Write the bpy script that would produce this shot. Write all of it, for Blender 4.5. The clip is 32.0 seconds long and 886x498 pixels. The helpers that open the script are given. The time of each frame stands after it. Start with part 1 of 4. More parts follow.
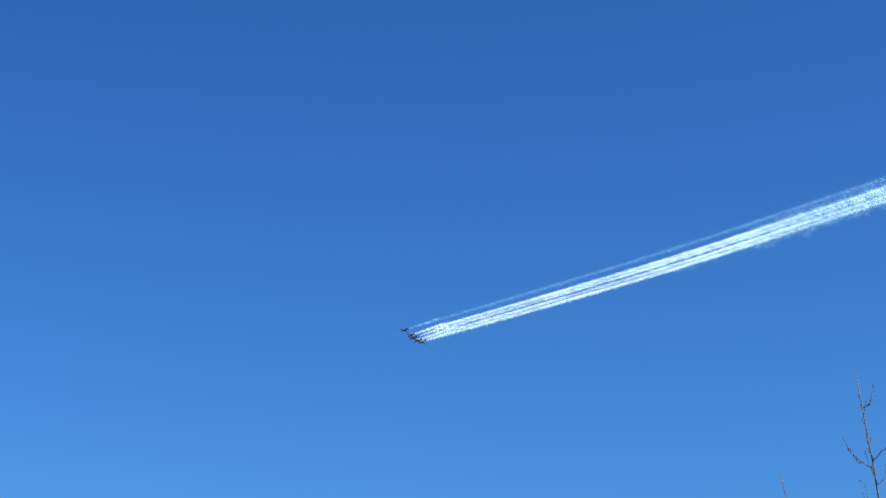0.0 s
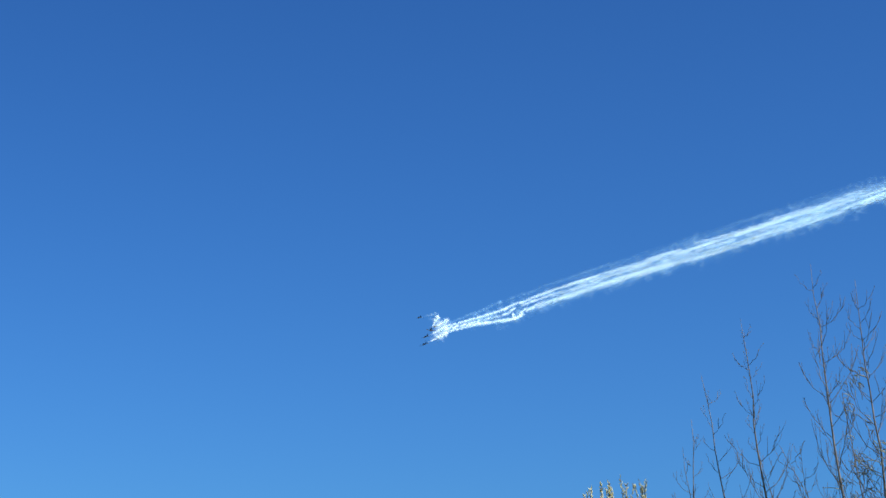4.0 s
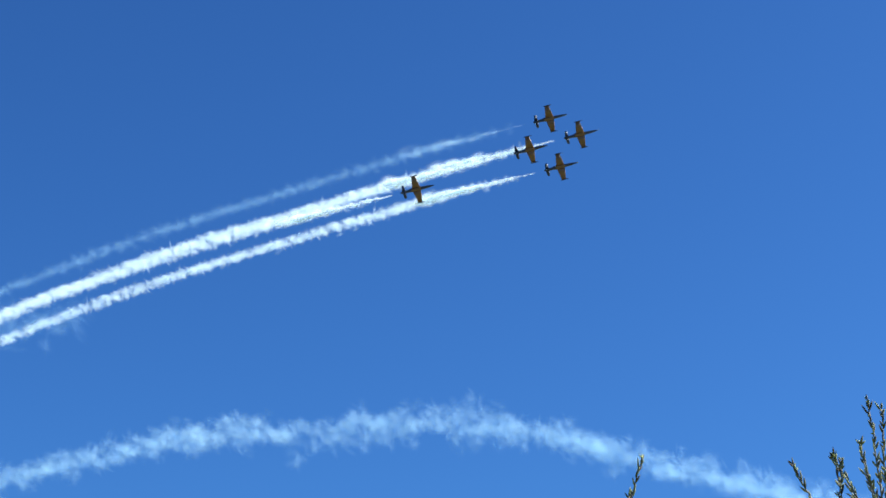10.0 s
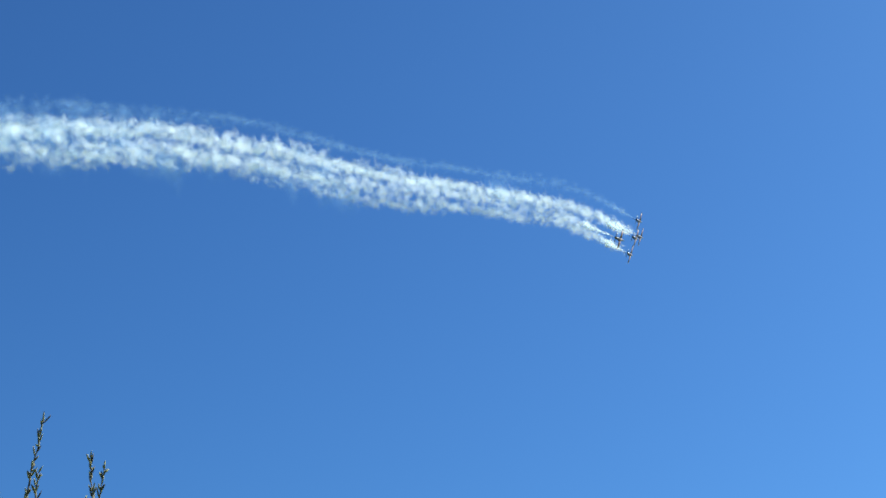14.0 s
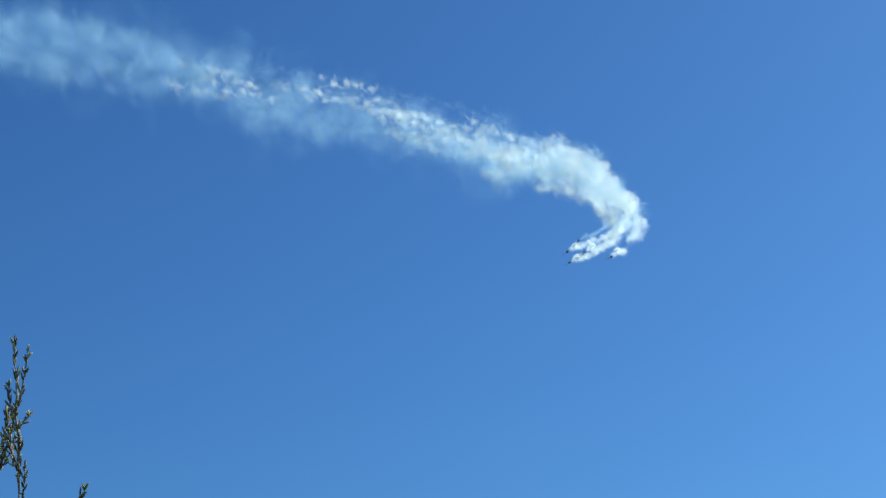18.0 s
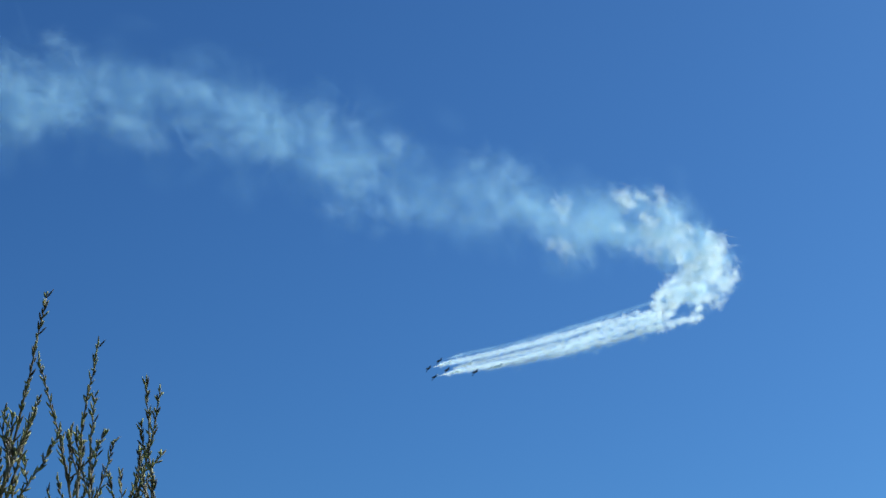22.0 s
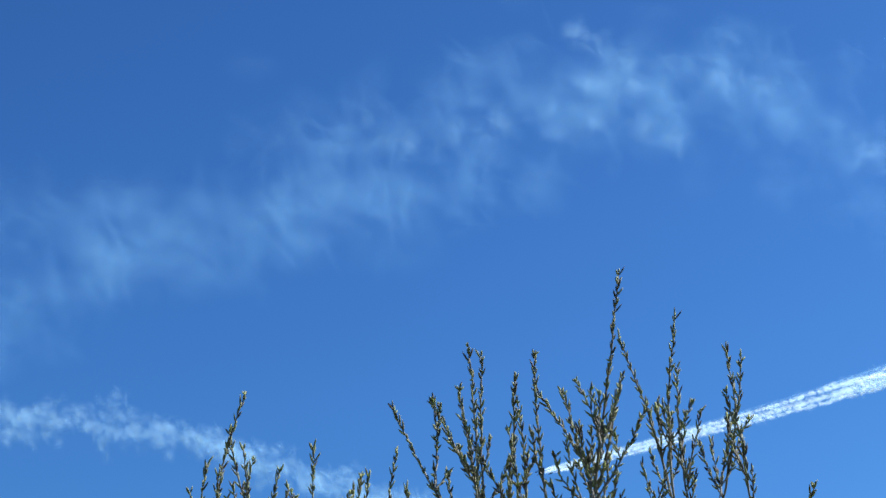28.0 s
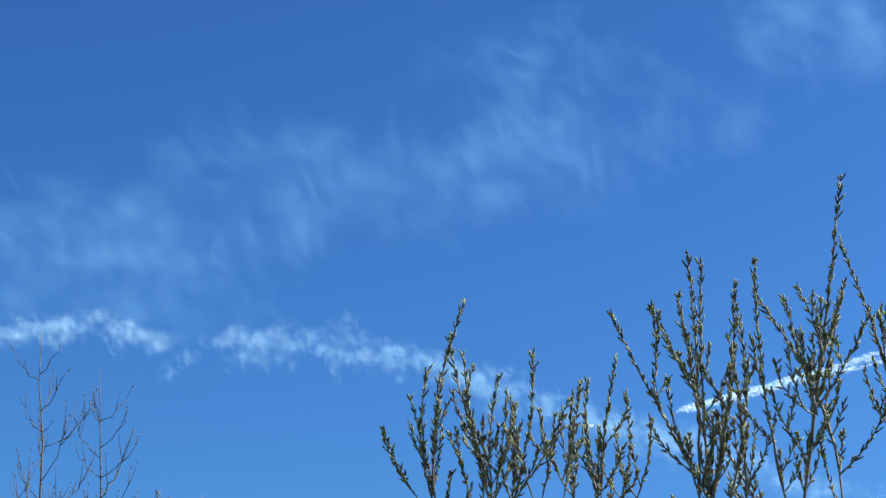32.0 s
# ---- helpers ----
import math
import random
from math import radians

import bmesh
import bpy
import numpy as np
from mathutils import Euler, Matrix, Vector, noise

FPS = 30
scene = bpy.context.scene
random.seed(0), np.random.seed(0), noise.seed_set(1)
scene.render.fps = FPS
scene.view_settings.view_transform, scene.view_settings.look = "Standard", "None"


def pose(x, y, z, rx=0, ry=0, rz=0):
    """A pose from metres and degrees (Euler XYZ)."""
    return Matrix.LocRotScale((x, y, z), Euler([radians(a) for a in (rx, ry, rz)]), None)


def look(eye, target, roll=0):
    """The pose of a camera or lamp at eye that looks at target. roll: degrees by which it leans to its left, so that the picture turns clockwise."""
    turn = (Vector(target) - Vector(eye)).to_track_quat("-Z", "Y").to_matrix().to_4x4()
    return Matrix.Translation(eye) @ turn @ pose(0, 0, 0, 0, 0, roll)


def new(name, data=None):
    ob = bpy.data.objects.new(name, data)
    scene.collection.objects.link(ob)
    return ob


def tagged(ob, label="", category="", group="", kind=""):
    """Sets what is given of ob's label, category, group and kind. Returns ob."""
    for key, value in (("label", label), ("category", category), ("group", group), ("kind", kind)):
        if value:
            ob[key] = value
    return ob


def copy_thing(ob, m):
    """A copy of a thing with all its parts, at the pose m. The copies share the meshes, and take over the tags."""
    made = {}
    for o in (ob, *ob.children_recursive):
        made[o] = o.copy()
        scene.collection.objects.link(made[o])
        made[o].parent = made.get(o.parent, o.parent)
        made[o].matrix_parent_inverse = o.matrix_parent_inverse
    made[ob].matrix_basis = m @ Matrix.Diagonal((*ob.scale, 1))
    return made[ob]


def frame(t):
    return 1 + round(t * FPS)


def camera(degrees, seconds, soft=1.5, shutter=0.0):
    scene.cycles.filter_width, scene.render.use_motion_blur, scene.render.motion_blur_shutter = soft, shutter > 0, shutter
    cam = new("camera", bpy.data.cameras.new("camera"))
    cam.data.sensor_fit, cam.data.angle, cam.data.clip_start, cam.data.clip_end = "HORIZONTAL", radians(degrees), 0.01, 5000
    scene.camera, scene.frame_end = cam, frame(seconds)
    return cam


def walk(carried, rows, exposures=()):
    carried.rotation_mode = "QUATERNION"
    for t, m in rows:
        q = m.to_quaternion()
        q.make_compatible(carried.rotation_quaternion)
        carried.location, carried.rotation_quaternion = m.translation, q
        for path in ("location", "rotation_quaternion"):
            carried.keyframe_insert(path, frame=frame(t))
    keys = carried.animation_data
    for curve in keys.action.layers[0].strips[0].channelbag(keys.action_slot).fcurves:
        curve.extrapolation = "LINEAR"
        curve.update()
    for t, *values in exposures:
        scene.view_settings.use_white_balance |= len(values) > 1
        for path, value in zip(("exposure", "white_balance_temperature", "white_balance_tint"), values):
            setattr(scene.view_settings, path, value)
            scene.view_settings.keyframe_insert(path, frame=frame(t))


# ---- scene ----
def aim(turn, tilt, lean):
    """The turn of a camera that looks turn degrees to the right of north and tilt degrees up, and leans."""
    return pose(0, 0, 0, 0, 0, -turn) @ pose(0, 0, 0, 90 + tilt) @ pose(0, 0, 0, 0, 0, lean)


# ---- camera: hand-held, it follows the jets; its zoom is walked as a way back and forth ----
cam = camera(23.3, 32.0, soft=1.6)
PATH = [
    (0.0, pose(0.00, 0.00, 6.60) @ aim(-31.83, 16.20, 0.00)),
    (0.5, pose(1.52, -2.28, 5.90) @ aim(-32.61, 15.85, 0.00)),
    (1.0, pose(3.72, -5.75, 4.89) @ aim(-33.32, 15.54, 0.00)),
    (1.5, pose(5.60, -8.60, 4.05) @ aim(-33.58, 15.22, 0.00)),
    (2.0, pose(8.22, -12.37, 3.00) @ aim(-33.77, 14.98, 0.00)),
    (2.5, pose(10.64, -15.61, 2.08) @ aim(-34.07, 14.87, 0.00)),
    (3.0, pose(11.57, -16.90, 1.75) @ aim(-34.34, 14.88, 0.00)),
    (3.5, pose(10.43, -14.91, 2.32) @ aim(-34.64, 14.82, 0.00)),
    (4.0, pose(7.94, -11.60, 3.41) @ aim(-34.96, 14.77, 0.00)),
    (4.5, pose(5.68, -8.17, 4.50) @ aim(-35.63, 14.46, 0.00)),
    (5.0, pose(3.69, -5.31, 5.23) @ aim(-34.64, 15.48, -0.07)),
    (5.5, pose(1.82, -2.62, 5.93) @ aim(-33.71, 16.43, -0.14)),
    (6.0, pose(0.57, -0.82, 6.39) @ aim(-33.08, 17.07, -0.18)),
    (6.5, pose(0.00, 0.00, 6.60) @ aim(-32.80, 17.36, -0.21)),
    (7.0, pose(0.00, 0.00, 6.60) @ aim(-31.57, 17.01, -0.27)),
    (7.5, pose(0.00, 0.00, 6.60) @ aim(-29.71, 17.49, -0.35)),
    (8.0, pose(0.00, 0.00, 6.60) @ aim(-27.71, 18.12, -0.00)),
    (8.5, pose(0.00, 0.00, 6.60) @ aim(-24.43, 19.50, -0.50)),
    (9.0, pose(0.00, 0.00, 6.60) @ aim(-20.48, 21.44, -1.04)),
    (9.5, pose(0.00, 0.00, 6.60) @ aim(-16.19, 21.67, -1.88)),
    (10.0, pose(0.00, 0.00, 6.60) @ aim(-11.03, 21.87, 0.29)),
    (10.5, pose(0.00, 0.00, 6.60) @ aim(-6.26, 23.28, 0.75)),
    (11.0, pose(0.00, 0.00, 6.60) @ aim(0.31, 23.91, 0.14)),
    (11.5, pose(0.00, 0.00, 6.60) @ aim(4.95, 24.09, 0.20)),
    (12.0, pose(0.00, 0.00, 6.60) @ aim(9.85, 24.54, 0.29)),
    (12.5, pose(0.00, 0.00, 6.60) @ aim(13.80, 24.65, 0.07)),
    (13.0, pose(0.00, 0.00, 6.60) @ aim(15.26, 24.23, 0.47)),
    (13.5, pose(0.00, 0.00, 6.60) @ aim(16.41, 23.70, 0.85)),
    (14.0, pose(0.00, 0.00, 6.60) @ aim(17.48, 23.25, 0.71)),
    (14.5, pose(0.06, -0.00, 6.60) @ aim(17.84, 23.21, 0.45)),
    (15.0, pose(0.10, -0.01, 6.60) @ aim(18.50, 22.86, 0.21)),
    (15.5, pose(0.00, 0.00, 6.60) @ aim(19.02, 22.11, 0.10)),
    (17.5, pose(0.00, 0.00, 6.60) @ aim(20.22, 20.36, 0.07)),
    (18.0, pose(0.00, 0.00, 6.60) @ aim(19.65, 20.17, 0.08)),
    (18.5, pose(0.07, -0.00, 6.60) @ aim(19.50, 20.35, 0.13)),
    (19.0, pose(0.15, -0.01, 6.60) @ aim(18.65, 20.58, 0.21)),
    (19.5, pose(0.16, -0.01, 6.60) @ aim(17.80, 20.80, 0.35)),
    (20.0, pose(0.18, -0.01, 6.60) @ aim(17.91, 20.70, 0.53)),
    (20.5, pose(0.00, 0.00, 6.60) @ aim(17.72, 20.72, 0.55)),
    (21.0, pose(-0.15, 0.01, 6.60) @ aim(17.33, 20.87, 0.52)),
    (21.5, pose(-0.14, 0.01, 6.60) @ aim(17.36, 20.96, 0.61)),
    (22.0, pose(-0.13, 0.01, 6.60) @ aim(16.52, 21.05, 0.16)),
    (22.5, pose(-0.13, 0.01, 6.60) @ aim(15.30, 20.87, -0.68)),
    (23.0, pose(-0.13, 0.01, 6.60) @ aim(13.58, 20.92, -0.84)),
    (23.5, pose(-0.13, 0.01, 6.60) @ aim(12.25, 20.78, -1.38)),
    (24.0, pose(-0.12, 0.01, 6.60) @ aim(10.80, 20.80, -0.84)),
    (24.5, pose(-0.12, 0.01, 6.60) @ aim(9.37, 21.04, -0.37)),
    (26.5, pose(-0.04, 0.00, 6.60) @ aim(5.65, 20.37, 0.25)),
    (27.0, pose(0.00, 0.00, 6.60) @ aim(4.36, 19.98, -0.24)),
    (27.5, pose(0.00, 0.00, 6.60) @ aim(2.28, 19.83, -0.50)),
    (28.0, pose(0.00, 0.00, 6.60) @ aim(0.00, 20.18, -0.37)),
    (28.5, pose(0.00, 0.00, 6.60) @ aim(-0.65, 20.16, 0.06)),
    (29.0, pose(0.00, 0.00, 6.60) @ aim(-1.74, 20.15, -0.15)),
    (29.5, pose(0.00, 0.00, 6.60) @ aim(-2.65, 20.21, -0.67)),
    (30.0, pose(0.00, 0.00, 6.60) @ aim(-4.26, 19.77, -0.22)),
    (30.5, pose(0.00, 0.00, 6.60) @ aim(-4.62, 18.85, 0.37)),
    (31.0, pose(0.00, 0.00, 6.60) @ aim(-5.52, 18.46, 0.74)),
    (31.5, pose(0.00, 0.00, 6.60) @ aim(-6.17, 17.88, 0.12)),
    (32.0, pose(0.00, 0.00, 6.60) @ aim(-6.12, 17.68, 1.21)),
]

TINTS = [(0.0, 6250, 10), (9.0, 6400, 10), (10.5, 6600, 9), (12.0, 7000, 5), (20.0, 7000, 4), (23.0, 6950, 4), (24.5, 6850, 6), (27.0, 6600, 9),
         (32.0, 6550, 10)]
STOPS = [(0.0, 1.30), (1.0, 1.32), (2.0, 1.32), (3.0, 1.22), (4.0, 1.20), (4.5, 1.20), (6.5, 1.17), (7.5, 1.26), (8.5, 1.40),
         (10.5, 1.46), (12.0, 1.44), (13.0, 1.32), (14.5, 1.10), (17.5, 0.94), (19.0, 0.86), (23.0, 0.82), (24.5, 0.92), (27.0, 1.22),
         (32.0, 1.36)]
EXPOSURES = [(t, s, float(np.interp(t, [r[0] for r in TINTS], [r[1] for r in TINTS])), float(np.interp(t, [r[0] for r in TINTS], [r[2] for r in TINTS])))
             for t, s in STOPS]
walk(cam, PATH, EXPOSURES)
scene.cycles.transparent_max_bounces = 256     # smoke is many thin sheets deep, and light wanders in it
scene.cycles.diffuse_bounces = scene.cycles.max_bounces = 12

# ---- light: high spring sun over the right shoulder, clear sky ----
SUN_TURN, SUN_TILT = 80.0, 44.0          # degrees right of north, degrees up
world = bpy.data.worlds.new("sky")
scene.world = world
world.use_nodes = True
wn, wl = world.node_tree.nodes, world.node_tree.links
sky = wn.new("ShaderNodeTexSky")
sky.sky_type, sky.sun_disc = "NISHITA", False
sky.sun_elevation, sky.sun_rotation = radians(SUN_TILT), radians(SUN_TURN)
sky.altitude, sky.air_density, sky.dust_density, sky.ozone_density = 200, 1.0, 1.8, 2.0
deep = wn.new("ShaderNodeGamma")            # a deep, clean blue
deep.inputs["Gamma"].default_value = 1.5
clean = wn.new("ShaderNodeMix")
clean.data_type, clean.blend_type = "RGBA", "MULTIPLY"
clean.inputs["Factor"].default_value = 1.0
clean.inputs["B"].default_value = (0.317, 0.645, 0.95, 1)
wl.new(sky.outputs["Color"], deep.inputs["Color"])
wl.new(deep.outputs["Color"], clean.inputs["A"])
wl.new(clean.outputs["Result"], wn["Background"].inputs["Color"])
wn["Background"].inputs["Strength"].default_value = 0.029

sun = new("sun", bpy.data.lights.new("sun", "SUN"))
sun.data.energy, sun.data.angle, sun.data.color = 5.0, radians(0.53), (1.0, 0.98, 0.95)
s, c = math.sin(radians(SUN_TURN)), math.cos(radians(SUN_TURN))
up = radians(SUN_TILT)
sun.matrix_world = look((0, 0, 60), (-s * math.cos(up) * 10, -c * math.cos(up) * 10, 60 - math.sin(up) * 10))


# ---- materials ----
def material(name, colour, rough=0.6, metal=0.0, second=None, scale=8.0, detail=6.0, bump=0.0, bump_scale=60.0,
             spread=0.5, coat=0.0, through_light=0.0, per_object=0.0, per_piece=0.0):
    """A surface of two colours mixed by noise at two scales, with fine relief."""
    m = bpy.data.materials.new(name)
    m.use_nodes = True
    n, l = m.node_tree.nodes, m.node_tree.links
    b = n["Principled BSDF"]
    b.inputs["Roughness"].default_value, b.inputs["Metallic"].default_value = rough, metal
    b.inputs["Coat Weight"].default_value = coat
    at = n.new("ShaderNodeTexCoord")
    big, small = n.new("ShaderNodeTexNoise"), n.new("ShaderNodeTexNoise")
    big.inputs["Scale"].default_value, big.inputs["Detail"].default_value = scale, detail
    small.inputs["Scale"].default_value, small.inputs["Detail"].default_value = scale * 9, 4
    for t in (big, small):
        l.new(at.outputs["Object"], t.inputs["Vector"])
    add = n.new("ShaderNodeMath")
    add.operation = "MULTIPLY_ADD"
    l.new(small.outputs["Fac"], add.inputs[0])
    add.inputs[1].default_value = 0.45
    l.new(big.outputs["Fac"], add.inputs[2])
    ramp = n.new("ShaderNodeMapRange")
    ramp.inputs["From Min"].default_value, ramp.inputs["From Max"].default_value = 0.72 - spread / 2, 0.72 + spread / 2
    if per_piece:                                   # each catkin or leaf sits elsewhere between the two colours
        piece, lean_to = n.new("ShaderNodeNewGeometry"), n.new("ShaderNodeMapRange")
        lean_to.inputs["To Min"].default_value, lean_to.inputs["To Max"].default_value = -per_piece, per_piece
        l.new(piece.outputs["Random Per Island"], lean_to.inputs["Value"])
        both = n.new("ShaderNodeMath")
        l.new(add.outputs[0], both.inputs[0])
        l.new(lean_to.outputs["Result"], both.inputs[1])
        l.new(both.outputs[0], ramp.inputs["Value"])
    else:
        l.new(add.outputs[0], ramp.inputs["Value"])
    mix = n.new("ShaderNodeMix")
    mix.data_type = "RGBA"
    mix.inputs["A"].default_value = (*colour, 1)
    mix.inputs["B"].default_value = (*(second or [v * 0.8 for v in colour]), 1)
    l.new(ramp.outputs["Result"], mix.inputs["Factor"])
    out = mix.outputs["Result"]
    if per_object:
        info, hue = n.new("ShaderNodeObjectInfo"), n.new("ShaderNodeHueSaturation")
        vary = n.new("ShaderNodeMapRange")
        vary.inputs["To Min"].default_value, vary.inputs["To Max"].default_value = 1 - per_object, 1 + per_object
        l.new(info.outputs["Random"], vary.inputs["Value"])
        l.new(vary.outputs["Result"], hue.inputs["Value"])
        l.new(out, hue.inputs["Color"])
        out = hue.outputs["Color"]
    l.new(out, b.inputs["Base Color"])
    if bump:
        fine, rel = n.new("ShaderNodeTexNoise"), n.new("ShaderNodeBump")
        fine.inputs["Scale"].default_value, fine.inputs["Detail"].default_value = bump_scale, 6
        rel.inputs["Strength"].default_value, rel.inputs["Distance"].default_value = bump, 0.01
        l.new(at.outputs["Object"], fine.inputs["Vector"])
        l.new(fine.outputs["Fac"], rel.inputs["Height"])
        l.new(rel.outputs["Normal"], b.inputs["Normal"])
    if through_light:
        tr, ms = n.new("ShaderNodeBsdfTranslucent"), n.new("ShaderNodeMixShader")
        l.new(out, tr.inputs["Color"])
        ms.inputs["Fac"].default_value = through_light
        l.new(b.outputs["BSDF"], ms.inputs[1])
        l.new(tr.outputs["BSDF"], ms.inputs[2])
        l.new(ms.outputs["Shader"], n["Material Output"].inputs["Surface"])
    return m


def glowing(name, colour, strength):
    m = bpy.data.materials.new(name)
    m.use_nodes = True
    b = m.node_tree.nodes["Principled BSDF"]
    b.inputs["Emission Color"].default_value, b.inputs["Emission Strength"].default_value = (*colour, 1), strength
    return m


NAVY = material("navy_paint", (0.010, 0.016, 0.045), 0.30, second=(0.014, 0.022, 0.055), scale=0.8, coat=0.3)
YELLOW = material("yellow_paint", (0.20, 0.092, 0.032), 0.45, second=(0.15, 0.07, 0.027), scale=0.7, coat=0.2)
BURNT = material("burnt_steel", (0.10, 0.085, 0.075), 0.45, 0.9, second=(0.05, 0.045, 0.04), scale=3)
CANOPY = material("smoked_canopy", (0.012, 0.014, 0.018), 0.06, second=(0.016, 0.018, 0.022), scale=1, coat=1.0)
STRIPE = material("white_trim_paint", (0.75, 0.75, 0.72), 0.4, second=(0.66, 0.66, 0.64), scale=1)
LAMP = glowing("lamp_glass", (1.0, 0.96, 0.9), 2.5)
BARK = material("grey_poplar_bark", (0.13, 0.12, 0.105), 0.85, second=(0.035, 0.03, 0.026), scale=14, bump=0.6, per_object=0.15)
TWIG = material("brown_twig_bark", (0.03, 0.026, 0.02), 0.75, second=(0.07, 0.056, 0.04), scale=20, bump=0.4)
WILLOW = material("grey_willow_bark", (0.04, 0.035, 0.028), 0.65, second=(0.17, 0.16, 0.135), scale=5, spread=0.3, bump=0.5)
CATKIN = material("olive_and_brown_catkin", (0.27, 0.29, 0.14), 0.75, second=(0.055, 0.046, 0.034), scale=26, spread=0.5,
                  bump=0.8, bump_scale=300, through_light=0.22, per_piece=0.34)
FRESH = material("fresh_yellow_green_leaf", (0.27, 0.31, 0.09), 0.6, second=(0.12, 0.15, 0.045), scale=18, spread=0.3,
                 through_light=0.35, per_piece=0.3)
OLIVE = material("small_olive_leaf", (0.25, 0.26, 0.10), 0.6, second=(0.10, 0.11, 0.05), scale=18, spread=0.3, through_light=0.3, per_piece=0.3)
PALE = material("pale_willow_catkin", (0.42, 0.40, 0.20), 0.8, second=(0.20, 0.19, 0.09), scale=20, spread=0.3, through_light=0.3, per_piece=0.3)
TASSEL = material("drooping_grey_green_catkin", (0.17, 0.17, 0.10), 0.85, second=(0.07, 0.065, 0.045), scale=20, spread=0.3, per_piece=0.3)
SOIL = material("meadow_grass", (0.055, 0.085, 0.025), 0.9, second=(0.10, 0.095, 0.045), scale=0.15, bump=0.4, bump_scale=3)


def smoke_material(name, peak, scale, colour=(0.985, 0.985, 0.985), tear=(0.28, 0.72), fine=5):
    """Thin white smoke on a sheet: densest in its middle, torn by noise, lit from either side."""
    m = bpy.data.materials.new(name)
    m.use_nodes = True
    n, l = m.node_tree.nodes, m.node_tree.links
    n.remove(n["Principled BSDF"])
    uv, at, geo, info = (n.new("ShaderNode" + k) for k in ("UVMap", "TexCoord", "NewGeometry", "ObjectInfo"))
    sub, far = n.new("ShaderNodeVectorMath"), n.new("ShaderNodeVectorMath")
    sub.operation, far.operation = "SUBTRACT", "LENGTH"
    sub.inputs[1].default_value = (0.5, 0.5, 0)
    l.new(uv.outputs["UV"], sub.inputs[0])
    l.new(sub.outputs[0], far.inputs[0])
    fall = n.new("ShaderNodeMapRange")
    fall.interpolation_type = "SMOOTHERSTEP"
    for k, v in (("From Min", 0.5), ("From Max", 0.0), ("To Min", 0.0), ("To Max", peak)):
        fall.inputs[k].default_value = v
    l.new(far.outputs["Value"], fall.inputs["Value"])
    shift, torn, cut = n.new("ShaderNodeVectorMath"), n.new("ShaderNodeTexNoise"), n.new("ShaderNodeMapRange")
    seed, spread = n.new("ShaderNodeMath"), n.new("ShaderNodeMath")
    l.new(geo.outputs["Random Per Island"], seed.inputs[0])
    l.new(info.outputs["Random"], seed.inputs[1])
    spread.operation = "MULTIPLY"
    spread.inputs[1].default_value = 300
    l.new(seed.outputs[0], spread.inputs[0])
    l.new(at.outputs["Object"], shift.inputs[0])
    l.new(spread.outputs[0], shift.inputs[1])
    l.new(shift.outputs[0], torn.inputs["Vector"])
    torn.inputs["Scale"].default_value, torn.inputs["Detail"].default_value = scale, fine
    torn.inputs["Roughness"].default_value, torn.inputs["Distortion"].default_value = 0.62, 0.9
    for k, v in (("From Min", tear[0]), ("From Max", tear[1])):
        cut.inputs[k].default_value = v
    l.new(torn.outputs["Fac"], cut.inputs["Value"])
    alpha = n.new("ShaderNodeMath")
    alpha.operation = "MULTIPLY"
    l.new(fall.outputs["Result"], alpha.inputs[0])
    l.new(cut.outputs["Result"], alpha.inputs[1])
    front, back, both, clear, out = (n.new("ShaderNode" + k) for k in ("BsdfDiffuse", "BsdfTranslucent", "MixShader", "BsdfTransparent", "MixShader"))
    front.inputs["Color"].default_value = back.inputs["Color"].default_value = (*colour, 1)
    both.inputs["Fac"].default_value = 0.5
    l.new(front.outputs["BSDF"], both.inputs[1])
    l.new(back.outputs["BSDF"], both.inputs[2])
    l.new(alpha.outputs[0], out.inputs["Fac"])
    l.new(clear.outputs["BSDF"], out.inputs[1])
    l.new(both.outputs["Shader"], out.inputs[2])
    l.new(out.outputs["Shader"], n["Material Output"].inputs["Surface"])
    return m


# fine droplets scatter blue the more, the thinner the smoke
FRESH_SMOKE = smoke_material("fresh_white_smoke", 0.28, 0.55, (0.78, 0.93, 1.0), (0.18, 0.74))
FAR_SMOKE = smoke_material("merging_white_smoke", 0.19, 0.2, (0.72, 0.89, 1.0), (-0.1, 0.85), 2)
RIBBON_SMOKE = smoke_material("smooth_white_smoke", 0.22, 0.12, (0.74, 0.91, 1.0), (-0.1, 0.8), 2)
PLUME_SMOKE = smoke_material("new_white_smoke", 0.42, 0.3, (0.84, 0.95, 1.0), (-0.1, 0.7), 2)
FAINT_PLUME = smoke_material("new_faint_smoke", 0.13, 0.3, (0.62, 0.86, 1.0), (-0.2, 0.8), 2)
OLD_SMOKE = smoke_material("thinning_white_smoke", 0.08, 0.15, (0.42, 0.73, 1.0), (0.3, 0.8))
FAINT_SMOKE = smoke_material("faint_blue_smoke", 0.045, 0.3, (0.45, 0.78, 1.0), (0.1, 0.85), 3)
THIN_SMOKE = smoke_material("thin_white_smoke", 0.06, 0.16, (0.5, 0.8, 1.0), (0.08, 0.85))
VEIL_SMOKE = smoke_material("faint_white_smoke", 0.03, 0.06, (0.34, 0.68, 1.0), (0.22, 0.88))


# ---- mesh helpers ----
def link(name, bm, mats, parent=None, label="", smooth=True):
    me = bpy.data.meshes.new(name)
    bm.to_mesh(me)
    bm.free()
    for m in (mats if isinstance(mats, (list, tuple)) else [mats]):
        me.materials.append(m)
    if smooth:
        me.polygons.foreach_set("use_smooth", [True] * len(me.polygons))
    ob = new(name, me)
    ob.parent = parent
    if label:
        tagged(ob, label=label)
    return ob


part = link


